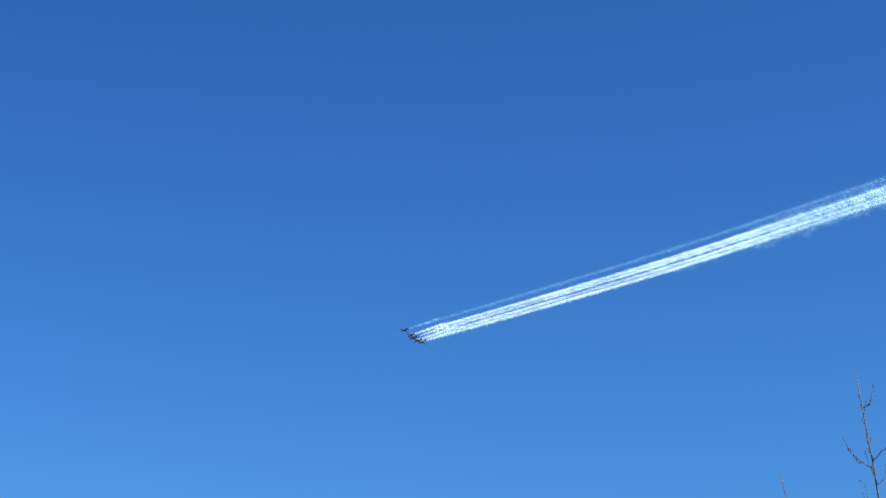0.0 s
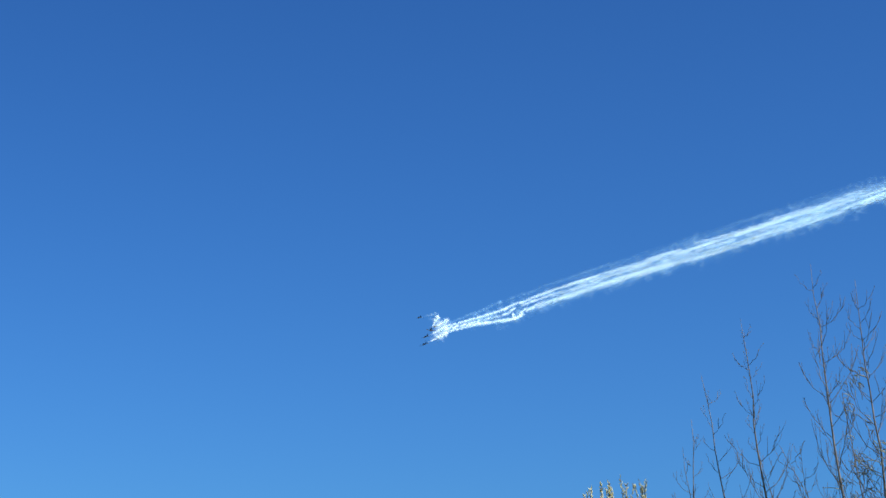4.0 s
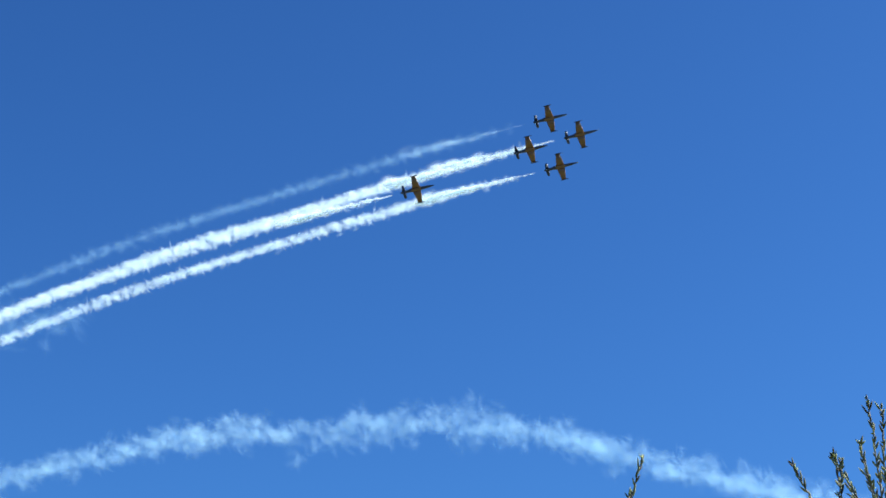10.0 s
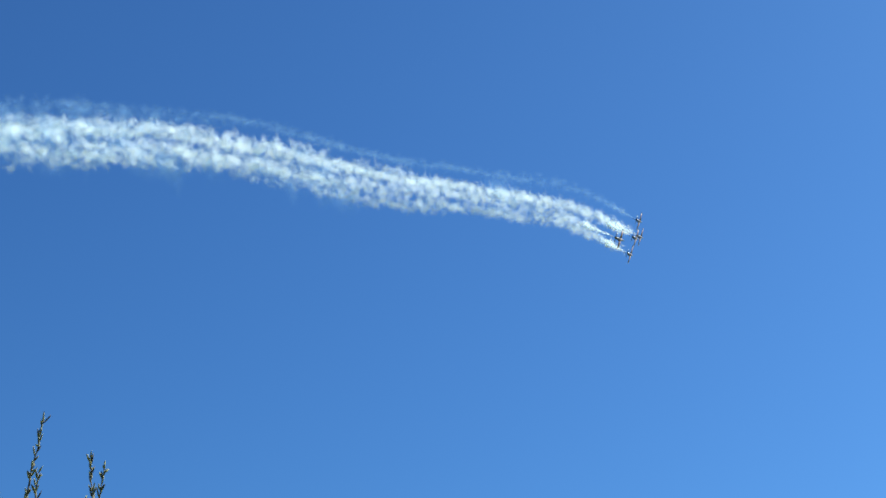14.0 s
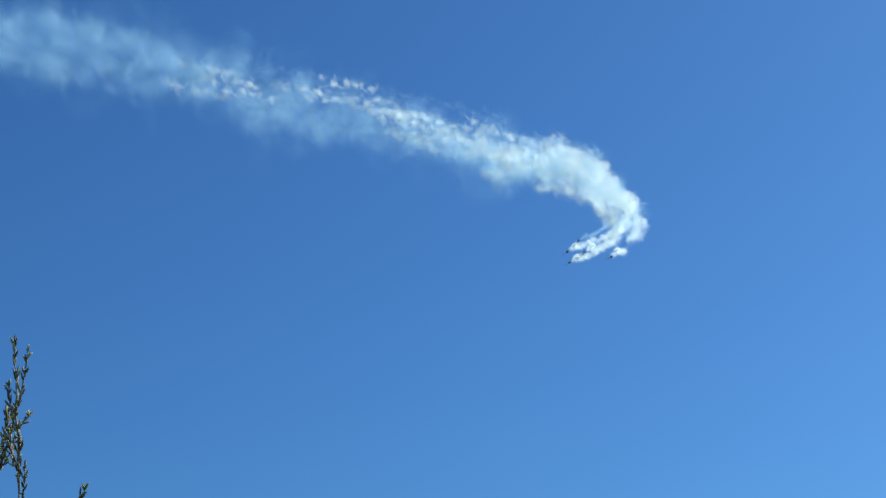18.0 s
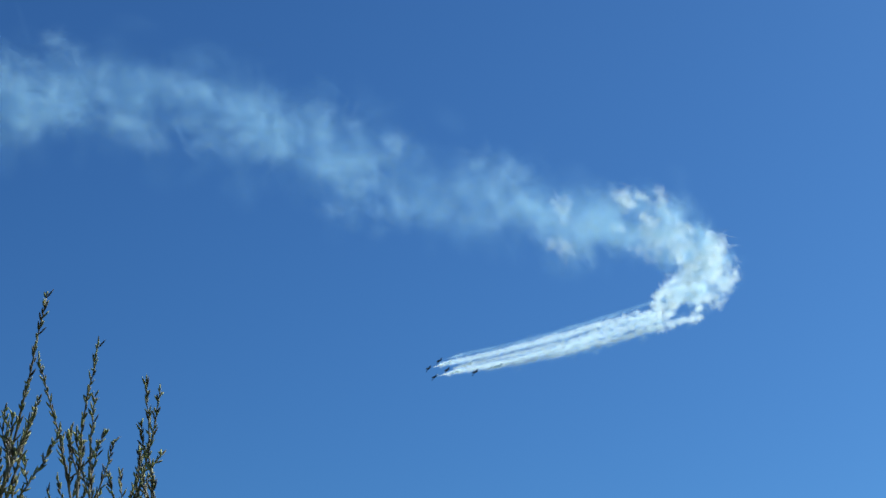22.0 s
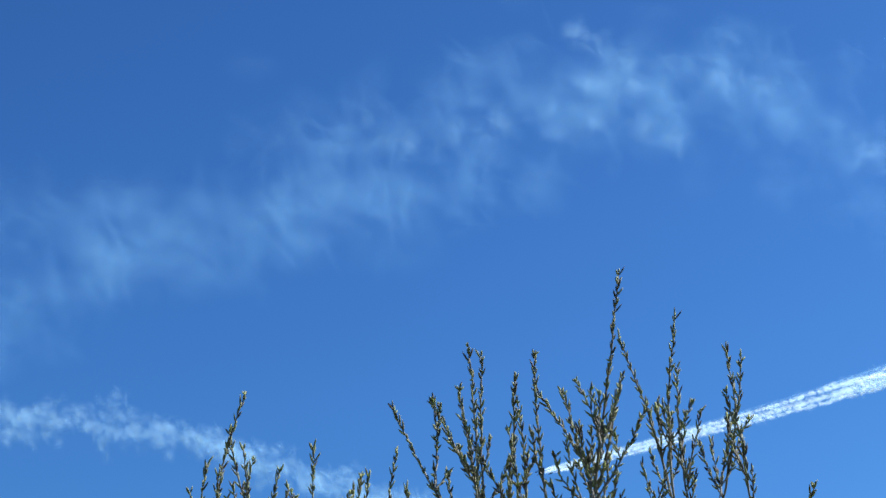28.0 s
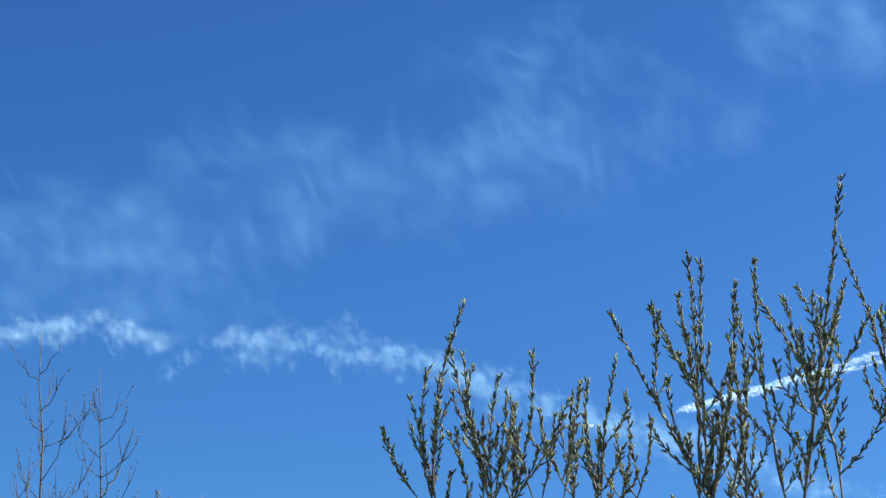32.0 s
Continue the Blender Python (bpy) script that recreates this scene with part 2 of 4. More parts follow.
def loft(bm, rings, close=True):
    """Skin over rings of equal length; the ends are closed."""
    vs = [[bm.verts.new(p) for p in r] for r in rings]
    k = len(rings[0])
    for a, b in zip(vs, vs[1:]):
        for i in range(k):
            bm.faces.new((a[i], a[(i + 1) % k], b[(i + 1) % k], b[i]))
    if close:
        bm.faces.new(vs[0][::-1])
        bm.faces.new(vs[-1])
    return vs


def ellipse(y, x0, z0, rx, rz, k=18):
    return [(x0 + rx * math.cos(2 * math.pi * i / k), y, z0 + rz * math.sin(2 * math.pi * i / k)) for i in range(k)]


def tube(bm, points, radii, k=5):
    """A tapered tube along points."""
    rings = []
    for i, (p, r) in enumerate(zip(points, radii)):
        d = (points[min(i + 1, len(points) - 1)] - points[max(i - 1, 0)]).normalized()
        a = d.cross(Vector((0.31, 0.95, 0.05))).normalized()
        b = d.cross(a)
        rings.append([p + (a * math.cos(2 * math.pi * j / k) + b * math.sin(2 * math.pi * j / k)) * r for j in range(k)])
    loft(bm, rings)


def spindle(bm, base, way, length, radius, k=5):
    """A small bud or catkin: pointed at both ends."""
    a = way.cross(Vector((0.2, 0.9, 0.38))).normalized()
    b = way.cross(a)
    rings = []
    for f, r in ((0, 0.25), (0.3, 1.0), (0.7, 0.85), (1, 0.12)):
        rings.append([base + way * length * f + (a * math.cos(2 * math.pi * j / k) + b * math.sin(2 * math.pi * j / k)) * radius * r
                      for j in range(k)])
    loft(bm, rings)


def bezier(a, b, c, k):
    return [a * (1 - t) ** 2 + b * 2 * t * (1 - t) + c * t * t for t in (i / k for i in range(k + 1))]


# ---- ground: one meadow to the horizon ----
def build_ground():
    bm = bmesh.new()
    side, n = 4500.0, 48
    grid = []
    for i in range(n + 1):
        u = (2 * i / n - 1)
        row = []
        for j in range(n + 1):
            v = (2 * j / n - 1)
            x, y = side * u * abs(u), side * v * abs(v)
            h = 0.35 * noise.noise(Vector((x * 0.03, y * 0.03, 0.4)))
            row.append(bm.verts.new((x, y, h * min(1.0, (abs(x) + abs(y)) / 40))))
        grid.append(row)
    for i in range(n):
        for j in range(n):
            bm.faces.new((grid[i][j], grid[i + 1][j], grid[i + 1][j + 1], grid[i][j + 1]))
    tagged(link("ground", bm, SOIL), "green spring meadow with bare patches, reaching the horizon", "ground", kind="structure")


build_ground()


# ---- jets: five straight-winged trainers; nose to +y, right wing to +x ----
def build_jet():
    jet = new("jet_aircraft")
    tagged(jet, "navy jet trainer with yellow wing undersides, flying in formation", "jet", "formation of five jets")
    bm = bmesh.new()
    rings = [ellipse(y, 0, z, rx, rz) for y, z, rx, rz in (
        (6.15, -0.06, 0.03, 0.03), (5.75, -0.04, 0.15, 0.15), (5.0, 0.0, 0.29, 0.31), (4.0, 0.06, 0.41, 0.48), (2.8, 0.12, 0.50, 0.62),
        (1.2, 0.14, 0.58, 0.70), (-0.5, 0.12, 0.62, 0.70), (-2.2, 0.11, 0.56, 0.62), (-3.8, 0.13, 0.46, 0.50), (-5.3, 0.16, 0.37, 0.39))]
    loft(bm, rings)
    part("fuselage", bm, NAVY, jet)
    bm = bmesh.new()
    loft(bm, [ellipse(y, 0, 0.16, r, r, 14) for y, r in ((-5.28, 0.34), (-5.6, 0.33), (-5.75, 0.30), (-5.72, 0.25), (-5.4, 0.22))])
    part("exhaust_nozzle", bm, BURNT, jet, "heat-stained steel exhaust nozzle")
    bm = bmesh.new()
    loft(bm, [ellipse(y, 0, z, rx, rz, 14) for y, z, rx, rz in (
        (3.95, 0.50, 0.05, 0.05), (3.3, 0.60, 0.28, 0.30), (2.4, 0.70, 0.36, 0.45), (1.2, 0.80, 0.38, 0.50), (0.2, 0.78, 0.32, 0.40), (-0.9, 0.66, 0.10, 0.12))])
    part("canopy", bm, CANOPY, jet, "long smoked glass tandem canopy")
    bm = bmesh.new()
    loft(bm, [ellipse(y, 0, z, rx, rz, 14) for y, z, rx, rz in (
        (2.0, -0.40, 0.10, 0.05), (1.2, -0.44, 0.42, 0.16), (0.0, -0.48, 0.52, 0.18), (-1.4, -0.44, 0.46, 0.16), (-2.4, -0.36, 0.12, 0.06))])
    part("belly_fairing", bm, YELLOW, jet, "yellow belly between the wings")
    for side in (1, -1):
        bm = bmesh.new()
        loft(bm, [ellipse(y, side * x, 0.42, rx, rz, 12) for y, x, rx, rz in (
            (0.75, 0.74, 0.16, 0.30), (0.4, 0.74, 0.20, 0.33), (-1.0, 0.64, 0.22, 0.32), (-2.6, 0.42, 0.16, 0.2))])
        part("air_intake", bm, NAVY, jet)
        bm = bmesh.new()
        rings = []
        for x, lead, chord, z in ((0.35, 1.35, 2.85, -0.34), (2.4, 1.02, 2.15, -0.26), (4.45, 0.66, 1.40, -0.17)):
            r = []
            for f, up_, down in ((0, 0, 0), (0.04, 0.03, 0.02), (0.2, 0.065, 0.04), (0.45, 0.06, 0.045), (0.75, 0.03, 0.025), (1, 0.004, 0.004)):
                r.append((f, up_, down))
            ring = [(side * x, lead - chord * f, z + chord * u_) for f, u_, d_ in r]
            ring += [(side * x, lead - chord * f, z - chord * d_) for f, u_, d_ in r[::-1][:-1]]
            rings.append(ring)
        vs = loft(bm, rings)
        bm.normal_update()
        bmesh.ops.recalc_face_normals(bm, faces=bm.faces)
        for f in bm.faces:
            f.material_index = 1 if f.normal.z < 0 else 0
        wing = part("wing", bm, [NAVY, YELLOW], jet, "tapered wing, navy above and yellow below")
        bm = bmesh.new()
        bmesh.ops.create_cube(bm, size=1, matrix=Matrix.LocRotScale((side * 3.4, -0.78, -0.215), Euler((0, 0, side * 0.04)), (1.7, 0.03, 0.05)))
        part("aileron_gap", bm, BURNT, wing)
        bm = bmesh.new()
        bmesh.ops.create_cube(bm, size=1, matrix=Matrix.LocRotScale((side * 1.6, -1.06, -0.30), Euler((0, 0, side * 0.05)), (1.8, 0.03, 0.05)))
        part("flap_gap", bm, BURNT, wing)
        bm = bmesh.new()
        loft(bm, [ellipse(y, side * 4.55, -0.17, r, r, 12) for y, r in (
            (1.65, 0.02), (1.3, 0.13), (0.7, 0.20), (-0.4, 0.20), (-0.9, 0.14), (-1.25, 0.03))])
        part("tip_tank", bm, NAVY, jet)
        bm = bmesh.new()
        rings = []
        for x, lead, chord in ((0.2, -4.05, 1.35), (2.2, -4.35, 0.75)):
            rings.append([(side * x, lead, 0.42), (side * x, lead - chord * 0.3, 0.49), (side * x, lead - chord, 0.425), (side * x, lead - chord * 0.3, 0.37)])
        loft(bm, rings)
        part("tailplane", bm, NAVY, jet)
    bm = bmesh.new()
    rings = []
    for z, lead, chord in ((0.45, -3.1, 2.3), (1.1, -3.85, 1.75), (2.35, -4.75, 1.05)):
        rings.append([(0, lead, z), (0.07, lead - chord * 0.35, z), (0.01, lead - chord, z), (-0.07, lead - chord * 0.35, z)])
    loft(bm, rings)
    fin = part("tail_fin", bm, NAVY, jet)
    bm = bmesh.new()
    bmesh.ops.create_cube(bm, size=1, matrix=Matrix.LocRotScale((0, -4.55, 1.55), Euler((0.55, 0, 0)), (0.152, 0.9, 0.12)))
    part("fin_stripe", bm, YELLOW, fin, "yellow stripe across the fin")
    bm = bmesh.new()
    bmesh.ops.create_uvsphere(bm, u_segments=10, v_segments=6, radius=0.10, matrix=Matrix.Translation((0, 5.72, -0.10)))
    part("landing_light", bm, LAMP, jet, "lit landing light in the nose")
    return jet


JETS = {}
first = build_jet()
for name in ("up", "lead", "mid", "low", "tail"):
    JETS[name] = first if name == "up" else copy_thing(first, Matrix.Identity(4))



# Trees are modelled at K times less than their size, and scaled up about the origin.
K = 1.4


def grown(tree):
    tree.location *= K
    tree.scale = (K, K, K)
    return tree


# ---- bare poplars: slender stems with rising side branches, some with drooping catkins ----
def build_poplar(top, below, seed, branches, tassels, label, reach=1.0):
    """top: the tip of the leader; below: a point further down the stem, by which it leans."""
    rnd = random.Random(seed)
    top, below = Vector(top) / K, Vector(below) / K
    down = (below - top).normalized()
    foot = Vector((below.x + down.x * 2, below.y + down.y * 2, 0))
    tree = new("poplar_tree")
    tree.location = foot
    tagged(tree, label, "tree", "bare poplars")
    pts = [p - foot for p in bezier(foot, below + down * 2.5, top, 26)]
    length = len(pts) - 1
    lean = Vector((0, 0, 0))
    for i in range(5, length + 1):
        lean += Vector((rnd.gauss(0, 0.014), rnd.gauss(0, 0.014), 0))
        lean *= 0.8
        pts[i] += lean
    whole = (pts[-1] - pts[0]).length
    bm = bmesh.new()
    tube(bm, pts, [0.0019 + 0.0047 * whole * (1 - i / length) for i in range(length + 1)], 7)
    part("trunk", bm, BARK, tree)
    side = rnd.random() * 6
    for b in range(branches):
        f = 0.45 + 0.525 * (b / branches) ** 0.85 + rnd.uniform(-0.008, 0.008)
        q = f * length
        i = min(int(q), length - 1)
        start = pts[i].lerp(pts[i + 1], q - i)
        side += 2.5 + rnd.uniform(-0.6, 0.6)
        size = reach * min(1.7 * (1 - f) + 0.2, 0.85) * rnd.uniform(0.5, 1.2)
        out = Vector((math.cos(side), math.sin(side) * 0.8, rnd.uniform(0.25, 0.8))).normalized()
        bend = Vector((out.x * 0.25, out.y * 0.25, 1.0)).normalized()
        way = bezier(start, start + out * size * 0.62, start + out * size * 0.66 + bend * size * 0.55, 8)
        for p in way[2:]:
            p += Vector((rnd.gauss(0, 0.007), rnd.gauss(0, 0.007), rnd.gauss(0, 0.007)))
        bm = bmesh.new()
        r0 = 0.0002 + 0.0036 * size
        tube(bm, way, [r0 * (1 - j / 8) + 0.0017 for j in range(9)], 5)
        ends = [way]
        for _ in range(rnd.randint(3, 5) if size > 0.35 else rnd.randint(1, 2)):
            j = rnd.randint(2, 6)
            ahead = (way[j + 1] - way[j - 1]).normalized()
            o2 = (ahead + Vector((rnd.gauss(0, 0.45), rnd.gauss(0, 0.45), rnd.uniform(0.1, 0.7)))).normalized()
            s2 = size * rnd.uniform(0.22, 0.5)
            w2 = bezier(way[j], way[j] + o2 * s2 * 0.6, way[j] + o2 * s2 * 0.8 + Vector((0, 0, s2 * 0.25)), 5)
            tube(bm, w2, [0.0014 * (1 - k / 6) + 0.0014 for k in range(6)], 4)
            spindle(bm, w2[-1], (w2[-1] - w2[-2]).normalized(), 0.016, 0.0034, 4)
            ends.append(w2)
        spindle(bm, way[-1], (way[-1] - way[-2]).normalized(), 0.018, 0.004, 4)
        branch = part("branch", bm, TWIG, tree)
        if f < 0.86 and rnd.random() < tassels:
            bm = bmesh.new()
            for _ in range(rnd.randint(6, 14)):
                p = rnd.choice(rnd.choice(ends)[3:])
                sway = Vector((rnd.gauss(0.022, 0.02), rnd.gauss(0, 0.02), 0))      # the wind blows them to one side
                p1 = p + sway + Vector((0, 0, 0.012))
                p2 = p1 + sway * 1.2 + Vector((0, 0, -rnd.uniform(0.045, 0.085)))
                tube(bm, bezier(p, p1, p2, 5), [0.0015, 0.0036, 0.0044, 0.0044, 0.0036, 0.0015], 5)
            part("catkins", bm, TASSEL, branch, "drooping grey-brown catkins")["kind"] = "stuff"
    return grown(tree)


build_poplar((-6.03, 15.93, 10.42), (-5.88, 16.08, 8.90), 11, 40, 0.0, "bare young poplar with rising side branches beside taller poplars", 0.85)
build_poplar((-6.73, 15.98, 9.69), (-6.50, 15.98, 8.20), 12, 26, 0.0, "bare slim poplar sapling with a forked top", 0.75)
build_poplar((-6.72, 15.60, 8.95), (-6.74, 15.70, 8.00), 17, 24, 0.0, "bare slim poplar sapling in a thicket", 0.6)
build_poplar((-7.00, 15.80, 8.60), (-6.85, 15.80, 7.60), 20, 24, 0.0, "low bare poplar sapling at the edge of the thicket", 0.6)
build_poplar((-4.91, 16.00, 11.09), (-4.82, 16.35, 8.90), 13, 52, 0.08, "tall bare poplar with a pale stem and few catkins", 1.0)
build_poplar((-4.72, 17.10, 11.06), (-4.45, 17.00, 8.90), 14, 52, 0.5, "tall bare poplar with a pale stem and drooping catkins", 1.1)
build_poplar((-3.72, 16.90, 9.95), (-3.98, 16.90, 8.40), 15, 40, 0.85, "twiggy poplar hung with drooping catkins", 1.1)
build_poplar((-5.60, 16.20, 8.55), (-5.15, 16.40, 7.60), 18, 38, 0.7, "leaning poplar sapling hung with drooping catkins", 1.1)
build_poplar((-4.72, 16.50, 9.25), (-4.55, 16.55, 8.00), 19, 34, 0.5, "bare twiggy poplar sapling beside taller poplars", 0.9)
build_poplar((-6.05, 16.30, 8.55), (-5.75, 16.35, 7.60), 21, 30, 0.2, "low twiggy poplar sapling between taller ones", 0.9)


# ---- willows: upright shoots set with catkins ----
EYE = Vector((0, 0, 6.6 / K))


def toward(turn, tilt, far):
    a, e = radians(turn), radians(tilt)
    return EYE + Vector((math.sin(a) * math.cos(e), math.cos(a) * math.cos(e), math.sin(e))) * far


def catkins_along(bm, pts, rnd, start, gap, size, both=0.5):
    """Catkins alternate up the shoot and close up towards its tip."""
    whole = sum((b - a).length for a, b in zip(pts, pts[1:]))
    s, turn = start, rnd.random() * 6
    while s < whole:
        d, i = s, 0
        while i < len(pts) - 2 and d > (pts[i + 1] - pts[i]).length:
            d -= (pts[i + 1] - pts[i]).length
            i += 1
        way = (pts[i + 1] - pts[i]).normalized()
        p = pts[i] + way * d
        turn += 2.4 + rnd.uniform(-0.4, 0.4)
        a = way.cross(Vector((0, 1, 0))).normalized()
        out = a * math.cos(turn) + way.cross(a) * math.sin(turn)
        open_ = rnd.uniform(0.16, 0.6)
        spindle(bm, p + out * 0.002, (way + out * open_).normalized(), size * rnd.uniform(0.6, 1.35), size * rnd.uniform(0.095, 0.135))
        near_tip = 1 - 0.45 * s / whole
        if rnd.random() < 0.15:                     # some sit in twos, and a stretch after them is bare
            spindle(bm, p - out * 0.002, (way - out * open_).normalized(), size * rnd.uniform(0.6, 1.1), size * rnd.uniform(0.10, 0.15))
            s += gap * rnd.uniform(0.2, 1.0)
        s += gap * near_tip * rnd.uniform(0.6, 1.3)


def build_willow(shoots, far, seed, fork_turn, fork_height, label, sides=()):
    """shoots: turn and tilt of each tip from the viewpoint, turn and tilt of a place lower on it, and its bow between them to the right;
    sides: the same for shoots that spring from the others."""
    rnd = random.Random(seed)
    base = toward(fork_turn, 0, far)
    tree = new("willow_shrub")
    tree.location = (base.x, base.y, 0)
    tagged(tree, label, "willow", "budding willows")
    o = tree.location.copy()
    fork = Vector((base.x, base.y, fork_height))
    bm = bmesh.new()
    tube(bm, [p - o for p in bezier(Vector((base.x, base.y, 0)), Vector((base.x + 0.2, base.y, fork_height * 0.5)), fork, 8)],
         [0.10 - 0.007 * i for i in range(9)], 9)
    part("trunk", bm, WILLOW, tree)
    for turn, tilt, low_turn, low_tilt, bow in [*shoots, *sides]:
        side = (turn, tilt, low_turn, low_tilt, bow) in sides
        depth = far + rnd.uniform(-0.2, 0.2)
        tip = toward(turn, tilt, depth)
        knee = toward(low_turn, low_tilt, depth + rnd.uniform(-0.2, 0.2))
        middle = toward((turn + low_turn) / 2 + 2 * bow, (tilt + low_tilt) / 2, depth)
        drop = (tip - knee).length
        ahead = (middle - knee).normalized()
        root = fork + Vector((rnd.gauss(0, 0.05), rnd.gauss(0, 0.05), rnd.uniform(-0.5, 0)))
        low = bezier(root, knee - ahead * (knee - root).length * 0.5, knee, 8)
        high = bezier(knee, middle, tip, 14)
        for p in high[1:-1]:
            p += Vector((rnd.gauss(0, 0.003), rnd.gauss(0, 0.003), 0))
        pts = [p - o for p in (high if side else low + high[1:])]
        stem = 0.0016 + 0.0040 * min(drop, 1.8)
        radii = [stem] if side else [stem + 0.004 * (1 - i / 8) for i in range(9)]
        radii += [stem * (1 - i / 14) ** 0.8 + 0.0024 for i in range(1, 15)]
        bm, fluff = bmesh.new(), bmesh.new()
        tube(bm, pts, radii, 6)
        hp = [p - o for p in high]
        catkins_along(fluff, hp, rnd, drop * 0.25, 0.031, 0.053)
        tips = [hp]
        for _ in range(round(drop * rnd.uniform(2.6, 4.4))):
            i = min(rnd.randint(0, 9), rnd.randint(0, 9))
            span = rnd.uniform(0.12, 0.42) * (1.15 - i / 16)
            out = ((hp[i + 1] - hp[i]).normalized() + Vector((rnd.gauss(0, 0.55), rnd.gauss(0, 0.5), 0.2))).normalized()
            shoot = bezier(hp[i], hp[i] + out * span * 0.5, hp[i] + out * span * 0.72 + Vector((0, 0, span * 0.35)), 6)
            tube(bm, shoot, [0.0036 * (1 - k / 7) + 0.0018 for k in range(7)], 5)
            catkins_along(fluff, shoot, rnd, 0.05, 0.028, 0.05)
            tips.append(shoot)
        for _ in range(rnd.randint(4, 7) if drop > 0.5 and not side else 0):          # short shoots lower down, where the stems crowd
            i = rnd.randint(3, 8)
            span = rnd.uniform(0.2, 0.5)
            out = Vector((rnd.gauss(0, 0.45), rnd.gauss(0, 0.4), 1)).normalized()
            first_ = low[i] - o
            shoot = bezier(first_, first_ + out * span * 0.5, first_ + out * span * 0.72 + Vector((0, 0, span * 0.3)), 6)
            tube(bm, shoot, [0.0036 * (1 - k / 7) + 0.0018 for k in range(7)], 5)
            catkins_along(fluff, shoot, rnd, 0.06, 0.028, 0.05)
            tips.append(shoot)
        leaves = bmesh.new()
        for way in tips:
            for _ in range(rnd.randint(1, 3)):
                p = way[-1].lerp(way[-2], rnd.random() ** 2)
                d = Vector((rnd.gauss(0, 0.5), rnd.gauss(0, 0.5), 1)).normalized()
                spindle(leaves, p, d, rnd.uniform(0.02, 0.045), rnd.uniform(0.004, 0.007), 4)
            for p in way[2:]:
                if rnd.random() < 0.4:
                    d = Vector((rnd.gauss(0, 0.8), rnd.gauss(0, 0.8), 0.7)).normalized()
                    spindle(leaves, p, d, rnd.uniform(0.02, 0.035), rnd.uniform(0.004, 0.006), 4)
        branch = part("branch", bm, WILLOW, tree)
        part("catkins", fluff, CATKIN, branch, "olive-green and brown opening catkins")["kind"] = "stuff"
        part("leaves", leaves, FRESH, branch, "tufts of young yellow-green leaves")["kind"] = "stuff"
    return grown(tree)


build_willow([(-7.58, 12.68, -6.66, 11.04, -0.08), (-6.47, 14.44, -6.28, 11.05, -0.2), (-5.5, 16.26, -6.19, 11.05, -0.31),
              (-5.51, 14.91, -4.75, 11.08, -0.12), (-4.5, 14.25, -4.68, 11.41, -0.14),
              (-4.26, 13.81, -4.58, 11.08, 0.02), (-3.6, 14.87, -4.1, 10.97, 0.18), (-5.86, 12.76, -5.21, 11.07, 0.04), (-4.1, 13.21, -3.56, 11.13, -0.07)],
             12.4, 21, -5.2, 5.3, "willow shrub with slender shoots full of olive catkins",
             [(-5.23, 14.54, -5.36, 13.19, -0.07), (-5.5, 12.66, -4.71, 11.41, 0.12)])
build_willow([(-3.32, 13.22, -2.45, 11.11, -0.19), (-2.97, 13.3, -3.3, 11.1, 0.03),
              (-2.25, 14.13, -2.7, 11.29, -0.01), (-2.08, 14.13, -1.81, 11.15, -0.14), (-1.32, 14.73, -1.71, 11.3, -0.08),
              (-1.05, 13.83, -1.18, 11.12, 0.18), (-0.36, 13.16, -0.75, 11.12, 0.1)],
             12.6, 24, -2.2, 5.2, "low willow shrub with crowded shoots and olive catkins", [(-2.59, 13.68, -3.12, 12.18, -0.07)])
build_willow([(-1.43, 15.98, 0.99, 11.45, -0.05), (-0.31, 16.11, 2.37, 11.12, -0.03),
              (0.69, 17.57, 0.91, 11.13, 0.1), (1.04, 17.3, 1.21, 11.13, -0.09),
              (2.01, 16.78, 1.29, 11.13, 0.11), (2.05, 16.05, 1.72, 11.1, 0.3), (1.78, 15.31, 2.17, 11.1, 0.08)],
             12.0, 22, 1.3, 5.4, "tall willow with pale arching stems full of olive catkins",
             [(-0.31, 16.11, -0.29, 13.8, 0.09), (0.41, 16.41, 0.9, 13.53, 0.01), (0.86, 14.87, 1.89, 13.07, 0.01)])
build_willow([(4.96, 19.46, 3.71, 11.25, 0.02), (2.53, 17.35, 3.16, 11.26, -0.18), (2.58, 16.33, 4.64, 11.71, 0.39)],
             11.8, 25, 3.6, 5.4, "tallest willow with one dark leader above its shoots",
             [(3.25, 16.39, 4.1, 13.26, 0.03), (3.66, 16.61, 4.3, 14.52, 0.16), (4.06, 16.37, 4.3, 14.66, 0.04),
              (5.57, 15.95, 4.03, 13.38, 0.15), (3.09, 14.69, 4.03, 13.26, -0.32), (4.75, 16.13, 4.06, 13.51, 0.1),
              (2.9, 13.9, 3.8, 12.1, -0.1), (4.7, 14.0, 3.85, 12.2, 0.1)])
build_willow([(4.9, 17.72, 6.18, 13.45, 0.11), (6.48, 18.24, 6.23, 13.45, -0.15), (6.46, 16.89, 6.61, 13.44, -0.09),
              (7.84, 17.31, 8.26, 13.38, 0.01), (8.24, 17.09, 7.55, 13.4, 0.08), (6.76, 14.35, 6.52, 13.2, -0.01)],
             12.1, 23, 6.9, 5.4, "willow with tall pale upright shoots and olive catkins",
             [(7.81, 15.42, 7.45, 13.42, 0.02), (10.03, 13.74, 9.1, 12.2, 0.1), (5.4, 14.3, 6.2, 12.6, -0.1)])


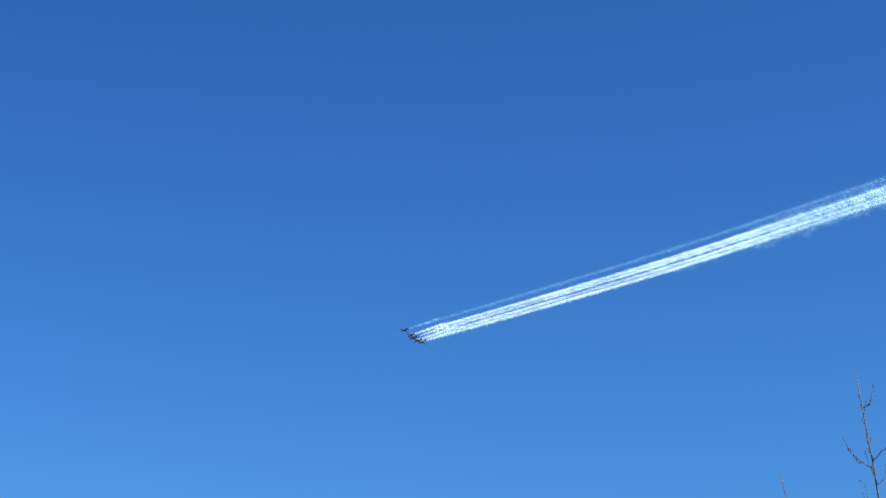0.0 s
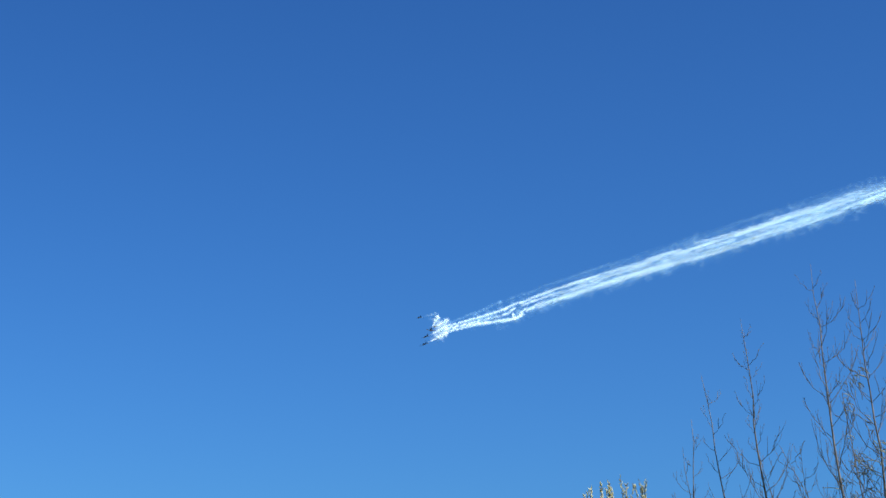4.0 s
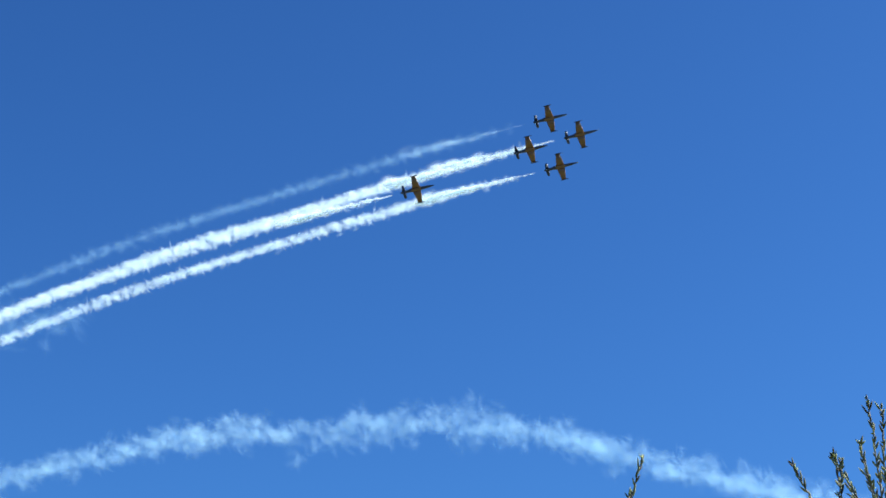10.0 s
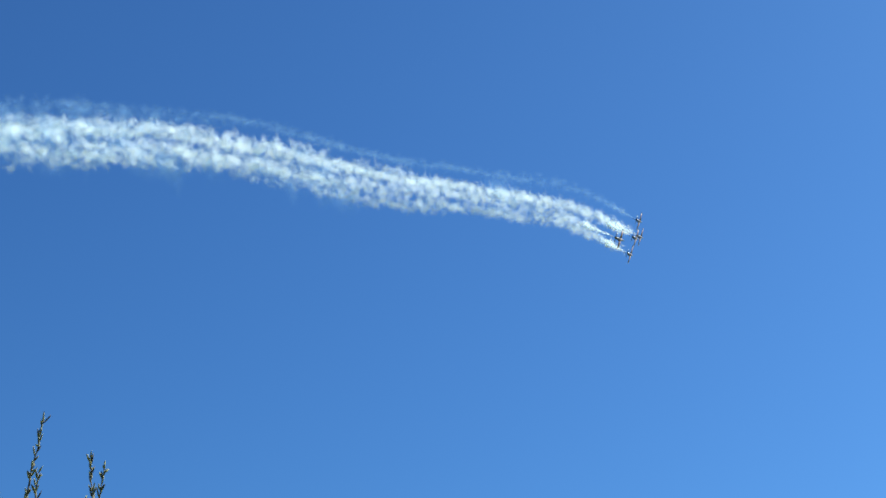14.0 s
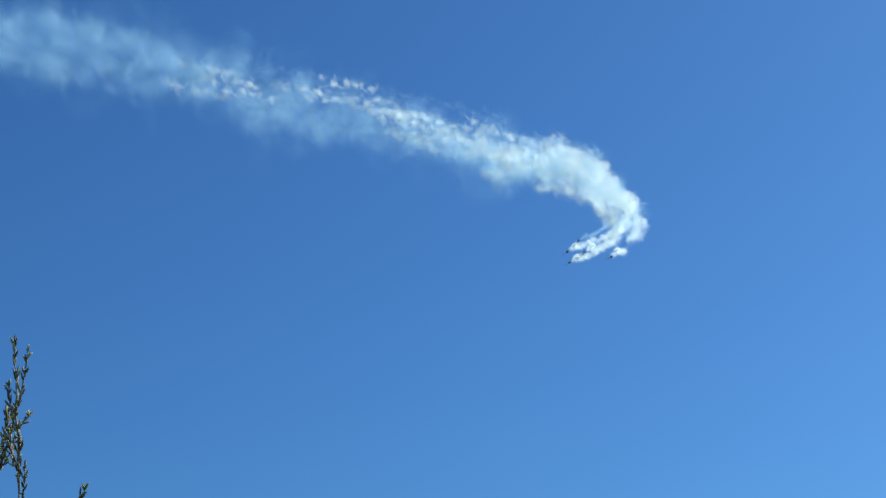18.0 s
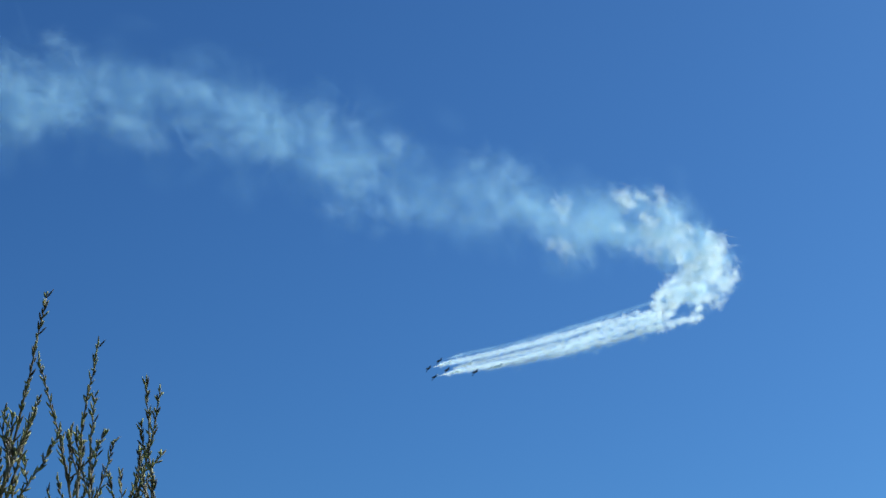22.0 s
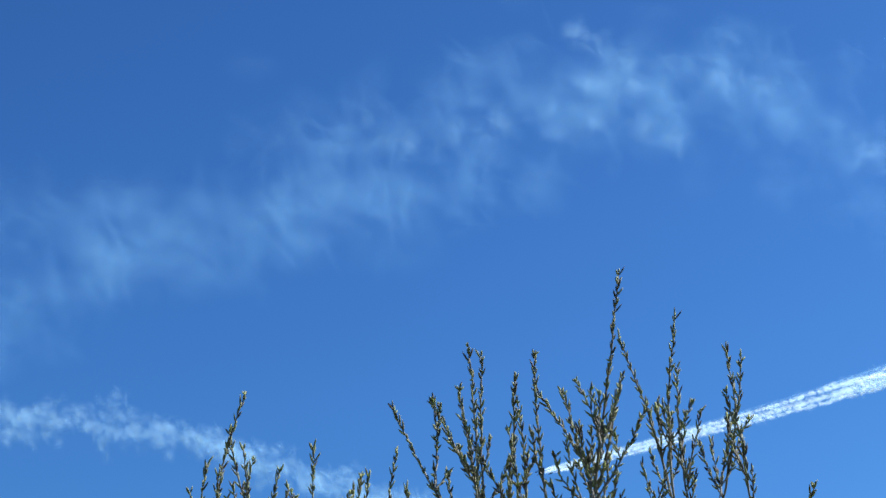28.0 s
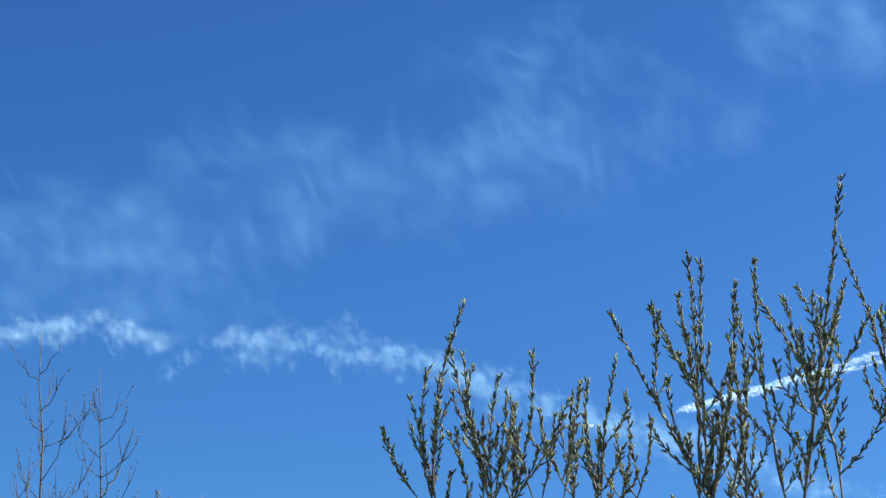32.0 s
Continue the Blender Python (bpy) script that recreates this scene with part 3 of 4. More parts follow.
# ---- leafing bushes among the poplars and before them ----
def build_bush(x, y, height, spread, seed, stems, label, pale=False):
    rnd = random.Random(seed)
    height, spread = height / K, spread / K
    bush = new("leafing_bush")
    bush.location = (x / K, y / K, 0)
    tagged(bush, label, "bush", "leafing bushes")
    for s in range(stems):
        a, off = rnd.random() * 6.28, math.sqrt(rnd.random())
        tall = height * (rnd.uniform(0.91, 1.0) - 0.06 * off ** 3)
        top = Vector((math.cos(a), math.sin(a), 0)) * spread * off + Vector((0, 0, tall))
        start = Vector((top.x * 0.15, top.y * 0.15, 0))
        pts = bezier(start, Vector((top.x * (0.9 if pale else 0.6), top.y * 0.6, tall * 0.6)), top, 16)
        bm, leaves = bmesh.new(), bmesh.new()
        tube(bm, pts, [0.022 * (1 - i / 16) + 0.0035 for i in range(17)], 5)
        sides = [pts[12:]]
        for i in range(9, 16):
            for _ in range(rnd.randint(1, 3)):
                out = Vector((rnd.gauss(0, 0.3 if pale else 1.0), rnd.gauss(0, 0.4 if pale else 0.9), 1)).normalized()
                span = rnd.uniform(0.2, 0.45 if pale else 0.8)
                way = bezier(pts[i], pts[i] + out * span * 0.6, pts[i] + out * span * 0.75 + Vector((0, 0, span * 0.3)), 4)
                tube(bm, way, [0.005, 0.0045, 0.004, 0.003, 0.002], 4)
                sides.append(way)
        for way in sides:
            catkins_along(leaves, way, rnd, 0.02, 0.036 if pale else 0.05, 0.055 if pale else 0.05)
        stem = part("stem", bm, WILLOW, bush)
        if pale:
            part("catkins", leaves, PALE, stem, "pale yellow-green catkins")["kind"] = "stuff"
        else:
            part("leaves", leaves, OLIVE, stem, "small fresh olive-green leaves")["kind"] = "stuff"
    return grown(bush)


build_bush(-4.1, 17.4, 7.9, 0.9, 31, 8, "budding green bush at the foot of the tall poplars")
build_bush(-3.35, 17.2, 8.55, 0.75, 32, 12, "spreading budding bush with fresh olive-green leaves")
build_bush(-2.5, 17.4, 8.0, 0.8, 35, 8, "low olive-green bush beside the poplars")
build_bush(-4.9, 17.6, 7.6, 0.7, 37, 6, "low olive-green bush under bare poplars")
build_bush(-13.4, 24.8, 9.75, 1.15, 33, 34, "dense pale yellow-green willow bush in spring sun", True)
build_bush(-15.69, 23.19, 9.57, 0.3, 38, 4, "thin budding sapling beside the pale bush", True)
build_bush(-28.8, 23.3, 10.4, 0.5, 36, 5, "far budding treetop above the meadow")


# ---- flights: seconds and place of each jet ----
FLIGHTS = {
    "up": [
        (-5.32, -22.4, 1070.5, 329.4), (-5.03, -69.5, 1077.4, 344.9), (-4.69, -127.1, 1081.5, 362.8), (-4.27, -196.3, 1086.4, 383.8),
        (-3.91, -259.3, 1092.8, 393.3), (-3.4, -342.9, 1120.3, 398.2), (-3.12, -378.7, 1177.8, 421.9), (-2.83, -414.5, 1235.2, 438.4),
        (-2.55, -450.4, 1292.6, 452.7), (-2.27, -486.2, 1350.1, 470.6), (-1.18, -721.5, 1468.9, 478.2), (0, -1103.0, 1705.5, 514.1),
        (1, -1194.8, 1792.1, 530.7), (2, -1281.0, 1877.4, 543.0), (3, -1336.5, 1915.7, 544.5), (4, -1305.5, 1822.3, 521.7),
        (4.5, -1187.3, 1640.7, 466.5), (5.1, -989.4, 1358.8, 398.9), (5.7, -791.3, 1135.9, 353.2), (7, -536.4, 858.6, 304.2),
        (7.5, -450.4, 788.5, 296.2), (8, -377.1, 753.8, 299.4), (8.5, -306.5, 718.9, 303.4), (9, -228.4, 688.6, 309.2),
        (9.5, -158.1, 667.5, 313.0), (10, -91.3, 657.6, 320.8), (10.5, -32.6, 667.0, 336.1), (11, 40.5, 697.8, 361.6),
        (11.5, 112.1, 728.1, 380.5), (12, 178.6, 761.4, 398.4), (12.5, 239.4, 795.7, 410.6), (13, 291.4, 828.8, 425.4),
        (13.5, 340.6, 868.5, 440.3), (14, 401.7, 938.2, 460.0), (14.5, 454.8, 1016.5, 491.6), (15, 509.7, 1103.0, 521.0),
        (15.5, 554.4, 1197.4, 544.6), (16.2, 604.5, 1295.4, 579.7), (16.8, 634.0, 1378.0, 591.1), (17.5, 656.6, 1474.7, 612.1),
        (18, 675.3, 1554.1, 634.6), (18.5, 696.4, 1628.5, 650.4), (19, 696.5, 1706.9, 666.7), (20, 682.1, 1837.7, 688.2),
        (21, 655.5, 1963.5, 704.7), (22, 620.7, 2106.9, 723.1), (23, 577.5, 2278.3, 746.3), (24.5, 491.7, 2587.7, 788.6),
        (26.5, 323.8, 3056.6, 843.2), (27, 271.1, 3174.7, 854.6), (28, 156.3, 3403.3, 873.2), (30, -72.8, 3818.6, 905.6),
        (32, -151.8, 4238.7, 989.7),
    ],
    "lead": [
        (-5.34, -17.1, 1075.5, 324.1), (-5.06, -64.2, 1082.5, 339.6), (-4.71, -121.8, 1086.5, 357.5), (-4.3, -191.0, 1091.4, 378.4),
        (-3.93, -254.0, 1097.8, 388.0), (-3.43, -337.6, 1125.3, 392.8), (-3.15, -373.7, 1182.5, 416.7), (-2.86, -409.7, 1239.8, 433.5),
        (-2.58, -445.8, 1297.0, 448.1), (-2.29, -481.8, 1354.3, 466.2), (-1.21, -716.9, 1473.1, 473.6), (0, -1103.5, 1718.7, 511.8),
        (1, -1192.4, 1799.9, 525.4), (2, -1278.7, 1884.4, 540.1), (3, -1333.8, 1922.5, 542.0), (4, -1292.9, 1833.9, 512.1),
        (4.5, -1170.0, 1643.8, 457.6), (5.1, -976.4, 1349.6, 394.2), (5.7, -779.5, 1127.2, 348.6), (7, -520.7, 857.4, 299.4),
        (7.5, -435.6, 786.6, 290.7), (8, -364.6, 755.3, 294.4), (8.5, -293.7, 719.8, 298.5), (9, -216.2, 689.4, 303.5),
        (9.5, -147.0, 668.8, 306.9), (10, -81.2, 660.2, 315.2), (10.5, -23.2, 671.3, 331.1), (11, 48.8, 704.4, 356.9),
        (11.5, 119.4, 734.3, 375.5), (12, 185.2, 768.1, 393.3), (12.5, 244.1, 802.6, 405.5), (13, 295.3, 835.8, 420.1),
        (13.5, 345.0, 876.4, 434.3), (14, 406.7, 948.8, 456.1), (14.5, 460.8, 1027.6, 487.3), (15, 516.5, 1114.6, 516.4),
        (15.5, 565.2, 1207.1, 539.7), (16.2, 613.8, 1304.6, 570.5), (16.8, 637.9, 1387.1, 584.8), (17.5, 652.1, 1487.3, 606.3),
        (18, 671.2, 1567.9, 629.2), (18.5, 690.8, 1642.8, 643.0), (19, 689.6, 1720.2, 659.9), (20, 674.0, 1849.6, 682.1),
        (21, 647.1, 1974.9, 698.7), (22, 612.0, 2118.4, 717.3), (23, 568.5, 2290.4, 740.7), (24.5, 481.6, 2600.9, 783.7),
        (26.5, 315.1, 3069.4, 841.1), (27, 262.8, 3187.3, 853.1), (28, 149.6, 3415.2, 872.8), (30, -78.7, 3828.9, 905.4),
        (32, -156.8, 4249.3, 989.8),
    ],
    "mid": [
        (-5.24, -15.5, 1077.3, 321.4), (-4.95, -62.7, 1084.2, 336.9), (-4.6, -120.3, 1088.2, 354.8), (-4.19, -189.5, 1093.2, 375.8),
        (-3.82, -252.5, 1099.6, 385.3), (-3.32, -336.1, 1127.1, 395.8), (-3.04, -372.2, 1184.2, 412.6), (-2.75, -408.4, 1241.3, 427.3),
        (-2.47, -444.5, 1298.5, 445.6), (-2.19, -480.6, 1355.6, 464.0), (-1.1, -715.6, 1474.7, 471.4), (0, -1072.6, 1674.1, 495.7),
        (1, -1167.6, 1768.0, 511.8), (2, -1255.0, 1849.3, 526.9), (3, -1310.2, 1887.2, 528.8), (4, -1277.5, 1804.3, 501.1),
        (4.5, -1162.4, 1642.1, 442.8), (5.1, -1004.2, 1377.5, 395.1), (5.7, -804.6, 1153.4, 349.9), (7, -540.5, 858.3, 290.9),
        (7.5, -456.9, 789.0, 283.7), (8, -382.7, 749.6, 285.5), (8.5, -312.5, 716.1, 290.3), (9, -235.3, 686.1, 296.3),
        (9.5, -165.1, 664.3, 300.2), (10, -97.4, 652.7, 307.5), (10.5, -38.2, 659.3, 321.8), (11, 33.8, 686.4, 345.8),
        (11.5, 105.2, 716.4, 365.0), (12, 171.9, 748.3, 382.3), (12.5, 231.7, 782.3, 394.4), (13, 283.1, 815.0, 408.6),
        (13.5, 332.4, 853.0, 422.7), (14, 390.7, 917.5, 440.3), (14.5, 442.4, 994.2, 470.1), (15, 495.6, 1079.1, 498.1),
        (15.5, 542.7, 1170.2, 521.9), (16.2, 597.7, 1268.4, 555.8), (16.8, 630.6, 1347.1, 572.7), (17.5, 648.7, 1445.3, 590.8),
        (18, 666.6, 1521.8, 612.3), (18.5, 687.3, 1596.9, 625.7), (19, 688.5, 1674.5, 643.3), (20, 676.2, 1803.8, 666.0),
        (21, 651.4, 1927.4, 682.5), (22, 617.7, 2067.8, 700.4), (23, 575.2, 2235.4, 722.9), (24.5, 489.8, 2537.9, 764.8),
        (26.5, 321.3, 2997.2, 821.4), (27, 269.1, 3113.2, 833.2), (28, 155.3, 3338.3, 853.0), (30, -70.0, 3748.6, 885.9),
        (32, -147.4, 4161.4, 968.9),
    ],
    "low": [
        (-5.32, -8.2, 1083.2, 317.1), (-5.03, -55.3, 1090.2, 332.7), (-4.69, -112.9, 1094.2, 350.5), (-4.27, -182.1, 1099.1, 371.5),
        (-3.91, -245.1, 1105.5, 381.1), (-3.41, -328.7, 1133.0, 385.9), (-3.12, -365.2, 1189.9, 410.1), (-2.84, -401.6, 1246.8, 427.2),
        (-2.56, -438.1, 1303.6, 442.1), (-2.27, -474.6, 1360.5, 460.5), (-1.18, -709.2, 1479.9, 467.7), (0, -1089.9, 1717.1, 502.8),
        (1, -1179.3, 1806.1, 517.6), (2, -1275.4, 1884.1, 532.9), (3, -1332.8, 1921.0, 534.7), (4, -1302.2, 1830.1, 501.7),
        (4.5, -1189.9, 1644.4, 446.8), (5.1, -986.2, 1363.9, 389.1), (5.7, -788.3, 1140.8, 344.1), (7, -528.2, 868.4, 290.0),
        (7.5, -443.5, 797.5, 282.0), (8, -371.2, 762.3, 284.7), (8.5, -301.2, 727.0, 288.8), (9, -224.5, 696.2, 294.3),
        (9.5, -155.0, 674.8, 298.1), (10, -88.8, 664.9, 305.9), (10.5, -30.4, 674.3, 321.1), (11, 41.6, 705.4, 346.1),
        (11.5, 112.4, 735.9, 364.8), (12, 178.5, 769.5, 382.1), (12.5, 237.5, 804.1, 394.9), (13, 288.3, 837.4, 410.0),
        (13.5, 338.6, 876.8, 424.9), (14, 399.7, 946.5, 444.2), (14.5, 452.2, 1025.5, 474.8), (15, 506.0, 1112.3, 504.4),
        (15.5, 550.5, 1206.3, 528.6), (16.2, 603.7, 1304.5, 559.5), (16.8, 633.0, 1385.2, 574.8), (17.5, 652.2, 1483.4, 595.3),
        (18, 670.8, 1562.7, 617.8), (18.5, 691.4, 1637.8, 631.8), (19, 691.9, 1715.8, 648.5), (20, 678.0, 1845.7, 670.5),
        (21, 651.8, 1970.7, 687.4), (22, 617.2, 2113.4, 706.5), (23, 574.3, 2284.2, 730.4), (24.5, 488.8, 2592.6, 774.2),
        (26.5, 321.5, 3059.4, 833.9), (27, 268.8, 3177.0, 846.3), (28, 154.3, 3404.9, 867.1), (30, -75.0, 3819.7, 900.7),
        (32, -153.6, 4239.6, 985.2),
    ],
    "tail": [
        (-5.19, -11.7, 1080.5, 318.7), (-4.9, -58.8, 1087.5, 334.3), (-4.55, -116.4, 1091.5, 352.1), (-4.14, -185.6, 1096.4, 373.1),
        (-3.77, -248.6, 1102.8, 382.7), (-3.27, -332.2, 1130.3, 393.1), (-2.98, -368.5, 1187.3, 410.1), (-2.7, -404.8, 1244.3, 424.9),
        (-2.42, -441.1, 1301.3, 443.3), (-2.13, -477.4, 1358.3, 461.9), (-1.05, -712.3, 1477.5, 469.0), (0, -1007.1, 1579.8, 465.1),
        (1, -1117.3, 1701.4, 488.0), (2, -1207.5, 1775.0, 504.5), (3, -1262.7, 1813.3, 507.6), (4, -1245.6, 1747.6, 471.6),
        (4.5, -1180.6, 1615.2, 435.2), (5.1, -1068.9, 1448.0, 394.1), (5.7, -860.7, 1216.8, 350.4), (7, -569.4, 870.2, 282.8),
        (7.5, -489.5, 803.2, 276.1), (8, -408.4, 745.3, 270.1), (8.5, -344.0, 713.0, 275.3), (9, -269.5, 682.2, 282.3),
        (9.5, -200.3, 656.3, 286.1), (10, -133.1, 637.5, 289.2), (10.5, -74.1, 634.5, 299.3), (11, -3.8, 649.4, 318.5),
        (11.5, 66.1, 680.5, 340.1), (12, 132.9, 709.3, 357.5), (12.5, 194.7, 742.3, 370.9), (13, 249.7, 773.3, 385.2),
        (13.5, 300.3, 806.2, 397.3), (14, 354.5, 851.2, 407.2), (14.5, 405.9, 921.1, 435.5), (15, 456.3, 999.5, 462.5),
        (15.5, 498.8, 1089.2, 485.8), (16.2, 560.4, 1192.5, 527.9), (16.8, 602.9, 1271.3, 541.9), (17.5, 629.4, 1363.9, 556.1),
        (18, 648.9, 1429.4, 574.6), (18.5, 673.2, 1503.1, 590.1), (19, 678.6, 1582.3, 608.5), (20, 671.4, 1712.1, 632.5),
        (21, 649.0, 1832.4, 649.5), (22, 616.6, 1965.9, 666.9), (23, 575.3, 2123.8, 687.8), (24.5, 492.7, 2409.2, 725.9),
        (26.5, 324.5, 2848.4, 779.0), (27, 273.2, 2960.5, 790.5), (28, 160.8, 3179.4, 810.7), (30, -56.7, 3582.3, 845.2),
        (32, -131.5, 3979.6, 925.7),
    ],
}

# The way of a jet's roof, seen from the viewpoint: right, up, away.
ROOF = [(-5, 0.3, 0.9, -0.3), (0, 0.45, 0.85, -0.15), (3, 0.3, 0.8, -0.3), (4.5, 0.2, 0.6, -0.7), (5.5, 0.85, 0.4, 0.0), (6.5, 0.2, 0.25, 0.9), (9, 0.0, 0.15, 1.0),
        (12.5, 0.0, 0.1, 1.0), (13.5, -0.4, 0.15, 0.8), (14.5, -0.85, 0.2, 0.3), (15.5, -0.95, 0.2, -0.1), (16.5, -0.6, 0.2, -0.8), (17.5, 0.0, 0.3, -0.95),
        (20, 0.0, 0.4, -0.9), (24, 0.0, 0.6, -0.75), (28, 0.0, 0.85, -0.45), (32, 0.0, 0.95, -0.2)]
VIEW = Vector((0, 0, 6.6))
BREEZE = {"first": Vector((1.3, 0.8, 0)), "second": Vector((-2.2, 0.8, 0)), "third": Vector((-5.0, 0.8, 0))}
# seconds of birth, metres that the smoke drops at once, metres a second that it sinks after
SINK = [(-6, -4, 2.2), (-3.8, -2, 2.0), (-3.3, 2, 1.9), (-2.5, 4, 1.75), (-0.5, 6, 2.7), (1, 9, 3.5), (5.0, 11, 3.6), (6.0, 11, 2.4), (7.0, 9.5, 2.7), (8.0, 8, 3.0), (9, 6.5, 3.2), (10.5, 5, 3.2), (11.2, 5, 2.2), (11.7, 5, 1.4), (12.2, 5, 2.0), (12.7, 6, 3.2),
        (13.5, 11, 4.0), (14.2, 7, 4.2), (15, 3, 3.4), (17, 3, 3.0), (19, 6, 3.0), (21, 14, 2.2), (30, 12, 2.0)]


def glide(rows, t):
    """The place at t on a smooth curve through rows (seconds, then numbers)."""
    i = max(j for j in range(len(rows)) if rows[j][0] <= t or j == 0)
    i = min(i, len(rows) - 2)
    a, b = rows[i], rows[i + 1]
    h = b[0] - a[0]
    u = (t - a[0]) / h
    out = []
    for k in range(1, len(a)):
        def slope(j):
            if 0 < j < len(rows) - 1:
                return (rows[j + 1][k] - rows[j - 1][k]) / (rows[j + 1][0] - rows[j - 1][0])
            return (b[k] - a[k]) / h
        m0, m1 = slope(i) * h, slope(i + 1) * h
        out.append((2 * u ** 3 - 3 * u ** 2 + 1) * a[k] + (u ** 3 - 2 * u ** 2 + u) * m0 + (3 * u ** 2 - 2 * u ** 3) * b[k] + (u ** 3 - u ** 2) * m1)
    return Vector(out)


def flight_pose(name, t):
    rows = FLIGHTS[name]
    p = glide(rows, t)
    away = (p - VIEW).normalized()
    step = glide(rows, min(t + 0.12, 32)) - glide(rows, t - 0.12)
    depth = step.dot(away)
    across = step - away * depth
    depth *= 1 - 0.75 * max(0.0, min(1.0, (9 - t) / 2))                 # near the turn, the zoom's share of the way is no flight
    gone = max(0.0, min(1.0, (5 - t) / 1.5))                            # in the first pass they fly off at 130 m a second
    nose = (across + away * (depth * (1 - gone) + 130 * 0.24 * gone)).normalized()
    right = away.cross(Vector((0, 0, 1))).normalized()
    r, u, a = glide(ROOF, t)
    roof = right * r + right.cross(away) * u + away * a
    roof = (roof - nose * roof.dot(nose)).normalized()
    m = Matrix((nose.cross(roof), nose, roof)).transposed().to_4x4()
    return Matrix.Translation(p) @ m


# ---- smoke: wisps of thin sheets, laid out by the jets, that stay, drift, turn and spread ----
def sheet_mesh(name, mat, seed, sheets, spread, long_side, wide_side, aligned, flat=0.0):
    """Sheets of smoke about the local y axis; aligned: how far they lie along it, flat: how far across z."""
    rng = np.random.default_rng(seed)
    mid = rng.normal(0, 1, (sheets, 3)) * [spread[0], 0, spread[2]]
    mid[:, 1] = rng.uniform(-1, 1, sheets) * spread[1]
    a = rng.normal(0, 1, (sheets, 3)) + np.array([0, aligned, 0]) * rng.choice((-1, 1), sheets)[:, None]
    a /= np.linalg.norm(a, axis=1)[:, None]
    b = np.cross(a, rng.normal(0, 1, (sheets, 3)) + np.array([0, 0, flat]))
    b /= np.linalg.norm(b, axis=1)[:, None]
    a *= rng.uniform(*long_side, sheets)[:, None]
    b *= rng.uniform(*wide_side, sheets)[:, None]
    verts = np.stack([mid - a - b, mid + a - b, mid + a + b, mid - a + b], 1).reshape(-1, 3)
    me = bpy.data.meshes.new(name)
    me.from_pydata(verts.tolist(), [], [tuple(range(4 * i, 4 * i + 4)) for i in range(sheets)])
    layer = me.uv_layers.new(name="UVMap")
    layer.data.foreach_set("uv", [0, 0, 1, 0, 1, 1, 0, 1] * sheets)
    me.materials.append(mat)
    return me


# jet: wisps, puffs and veils to a length of trail
TRAILS = {"up": (7, 0, 0), "lead": (7, 2, 2), "mid": (4, 1, 1), "low": (7, 2, 2), "tail": (5, 2, 2)}
# pass, first and last second, metres to a length, spread, kind of wisp and of puff, how many puffs, how many veils, life of wisps and of puffs
PASSES = [("first", -5.5, -1.5, 39, 0.1, "thick", "narrow", 2.2, 0, 3, 45), ("first", -1.5, 3.6, 38, 0.1, "slim", "narrow", 2.6, 0, 4, 20),
          ("first", 3.6, 5.2, 80, 0.4, "bend", "narrow", 6, 0, 2.5, 20), ("second", 5.2, 6.6, 110, 0.3, "slim", "narrow", 5, 0.0, 2.5, 6),
          ("second", 6.6, 10.8, 37, 0.65, "thick", "wide", 1.2, 1.6, 3, 6), ("second", 10.8, 14.0, 38, 0.8, "broad", "wide", 1.8, 1.7, 3.2, 6.5),
          ("third", 14.0, 16.0, 22, 0.8, "bend", "wide", 2.2, 1.0, 4.5, 13), ("third", 16.0, 17.7, 16, 0.7, "bend", "wide", 1.3, 0.5, 6, 14),
          ("third", 17.7, 24.4, 30, 0.5, "far", "narrow", 1.2, 0, 4.5, 14), ("third", 24.4, 29.0, 70, 0.15, "far", "narrow", 1.0, 0, 4, 14)]
AGES = (0.0, 0.4, 1.0, 2.0, 3.5, 6.0, 9.0, 13.0, 18.0, 24.0, 31.0, 40.0)
WISPS = []


def births(name, t0, t1, metres):
    """The seconds at which a jet has flown on by that many metres, flight straight away or near counting less."""
    flown, out, last = metres * 0.6, [], glide(FLIGHTS[name], t0)
    t = t0
    while t < t1:
        t += 0.02
        here = glide(FLIGHTS[name], t)
        step = here - last
        away = step.dot((here - VIEW).normalized())
        flown += math.sqrt(max(step.length_squared - away * away, 0) + (0.15 * away) ** 2)
        last = here
        if flown >= metres:
            flown -= metres
            out.append(t)
    return out


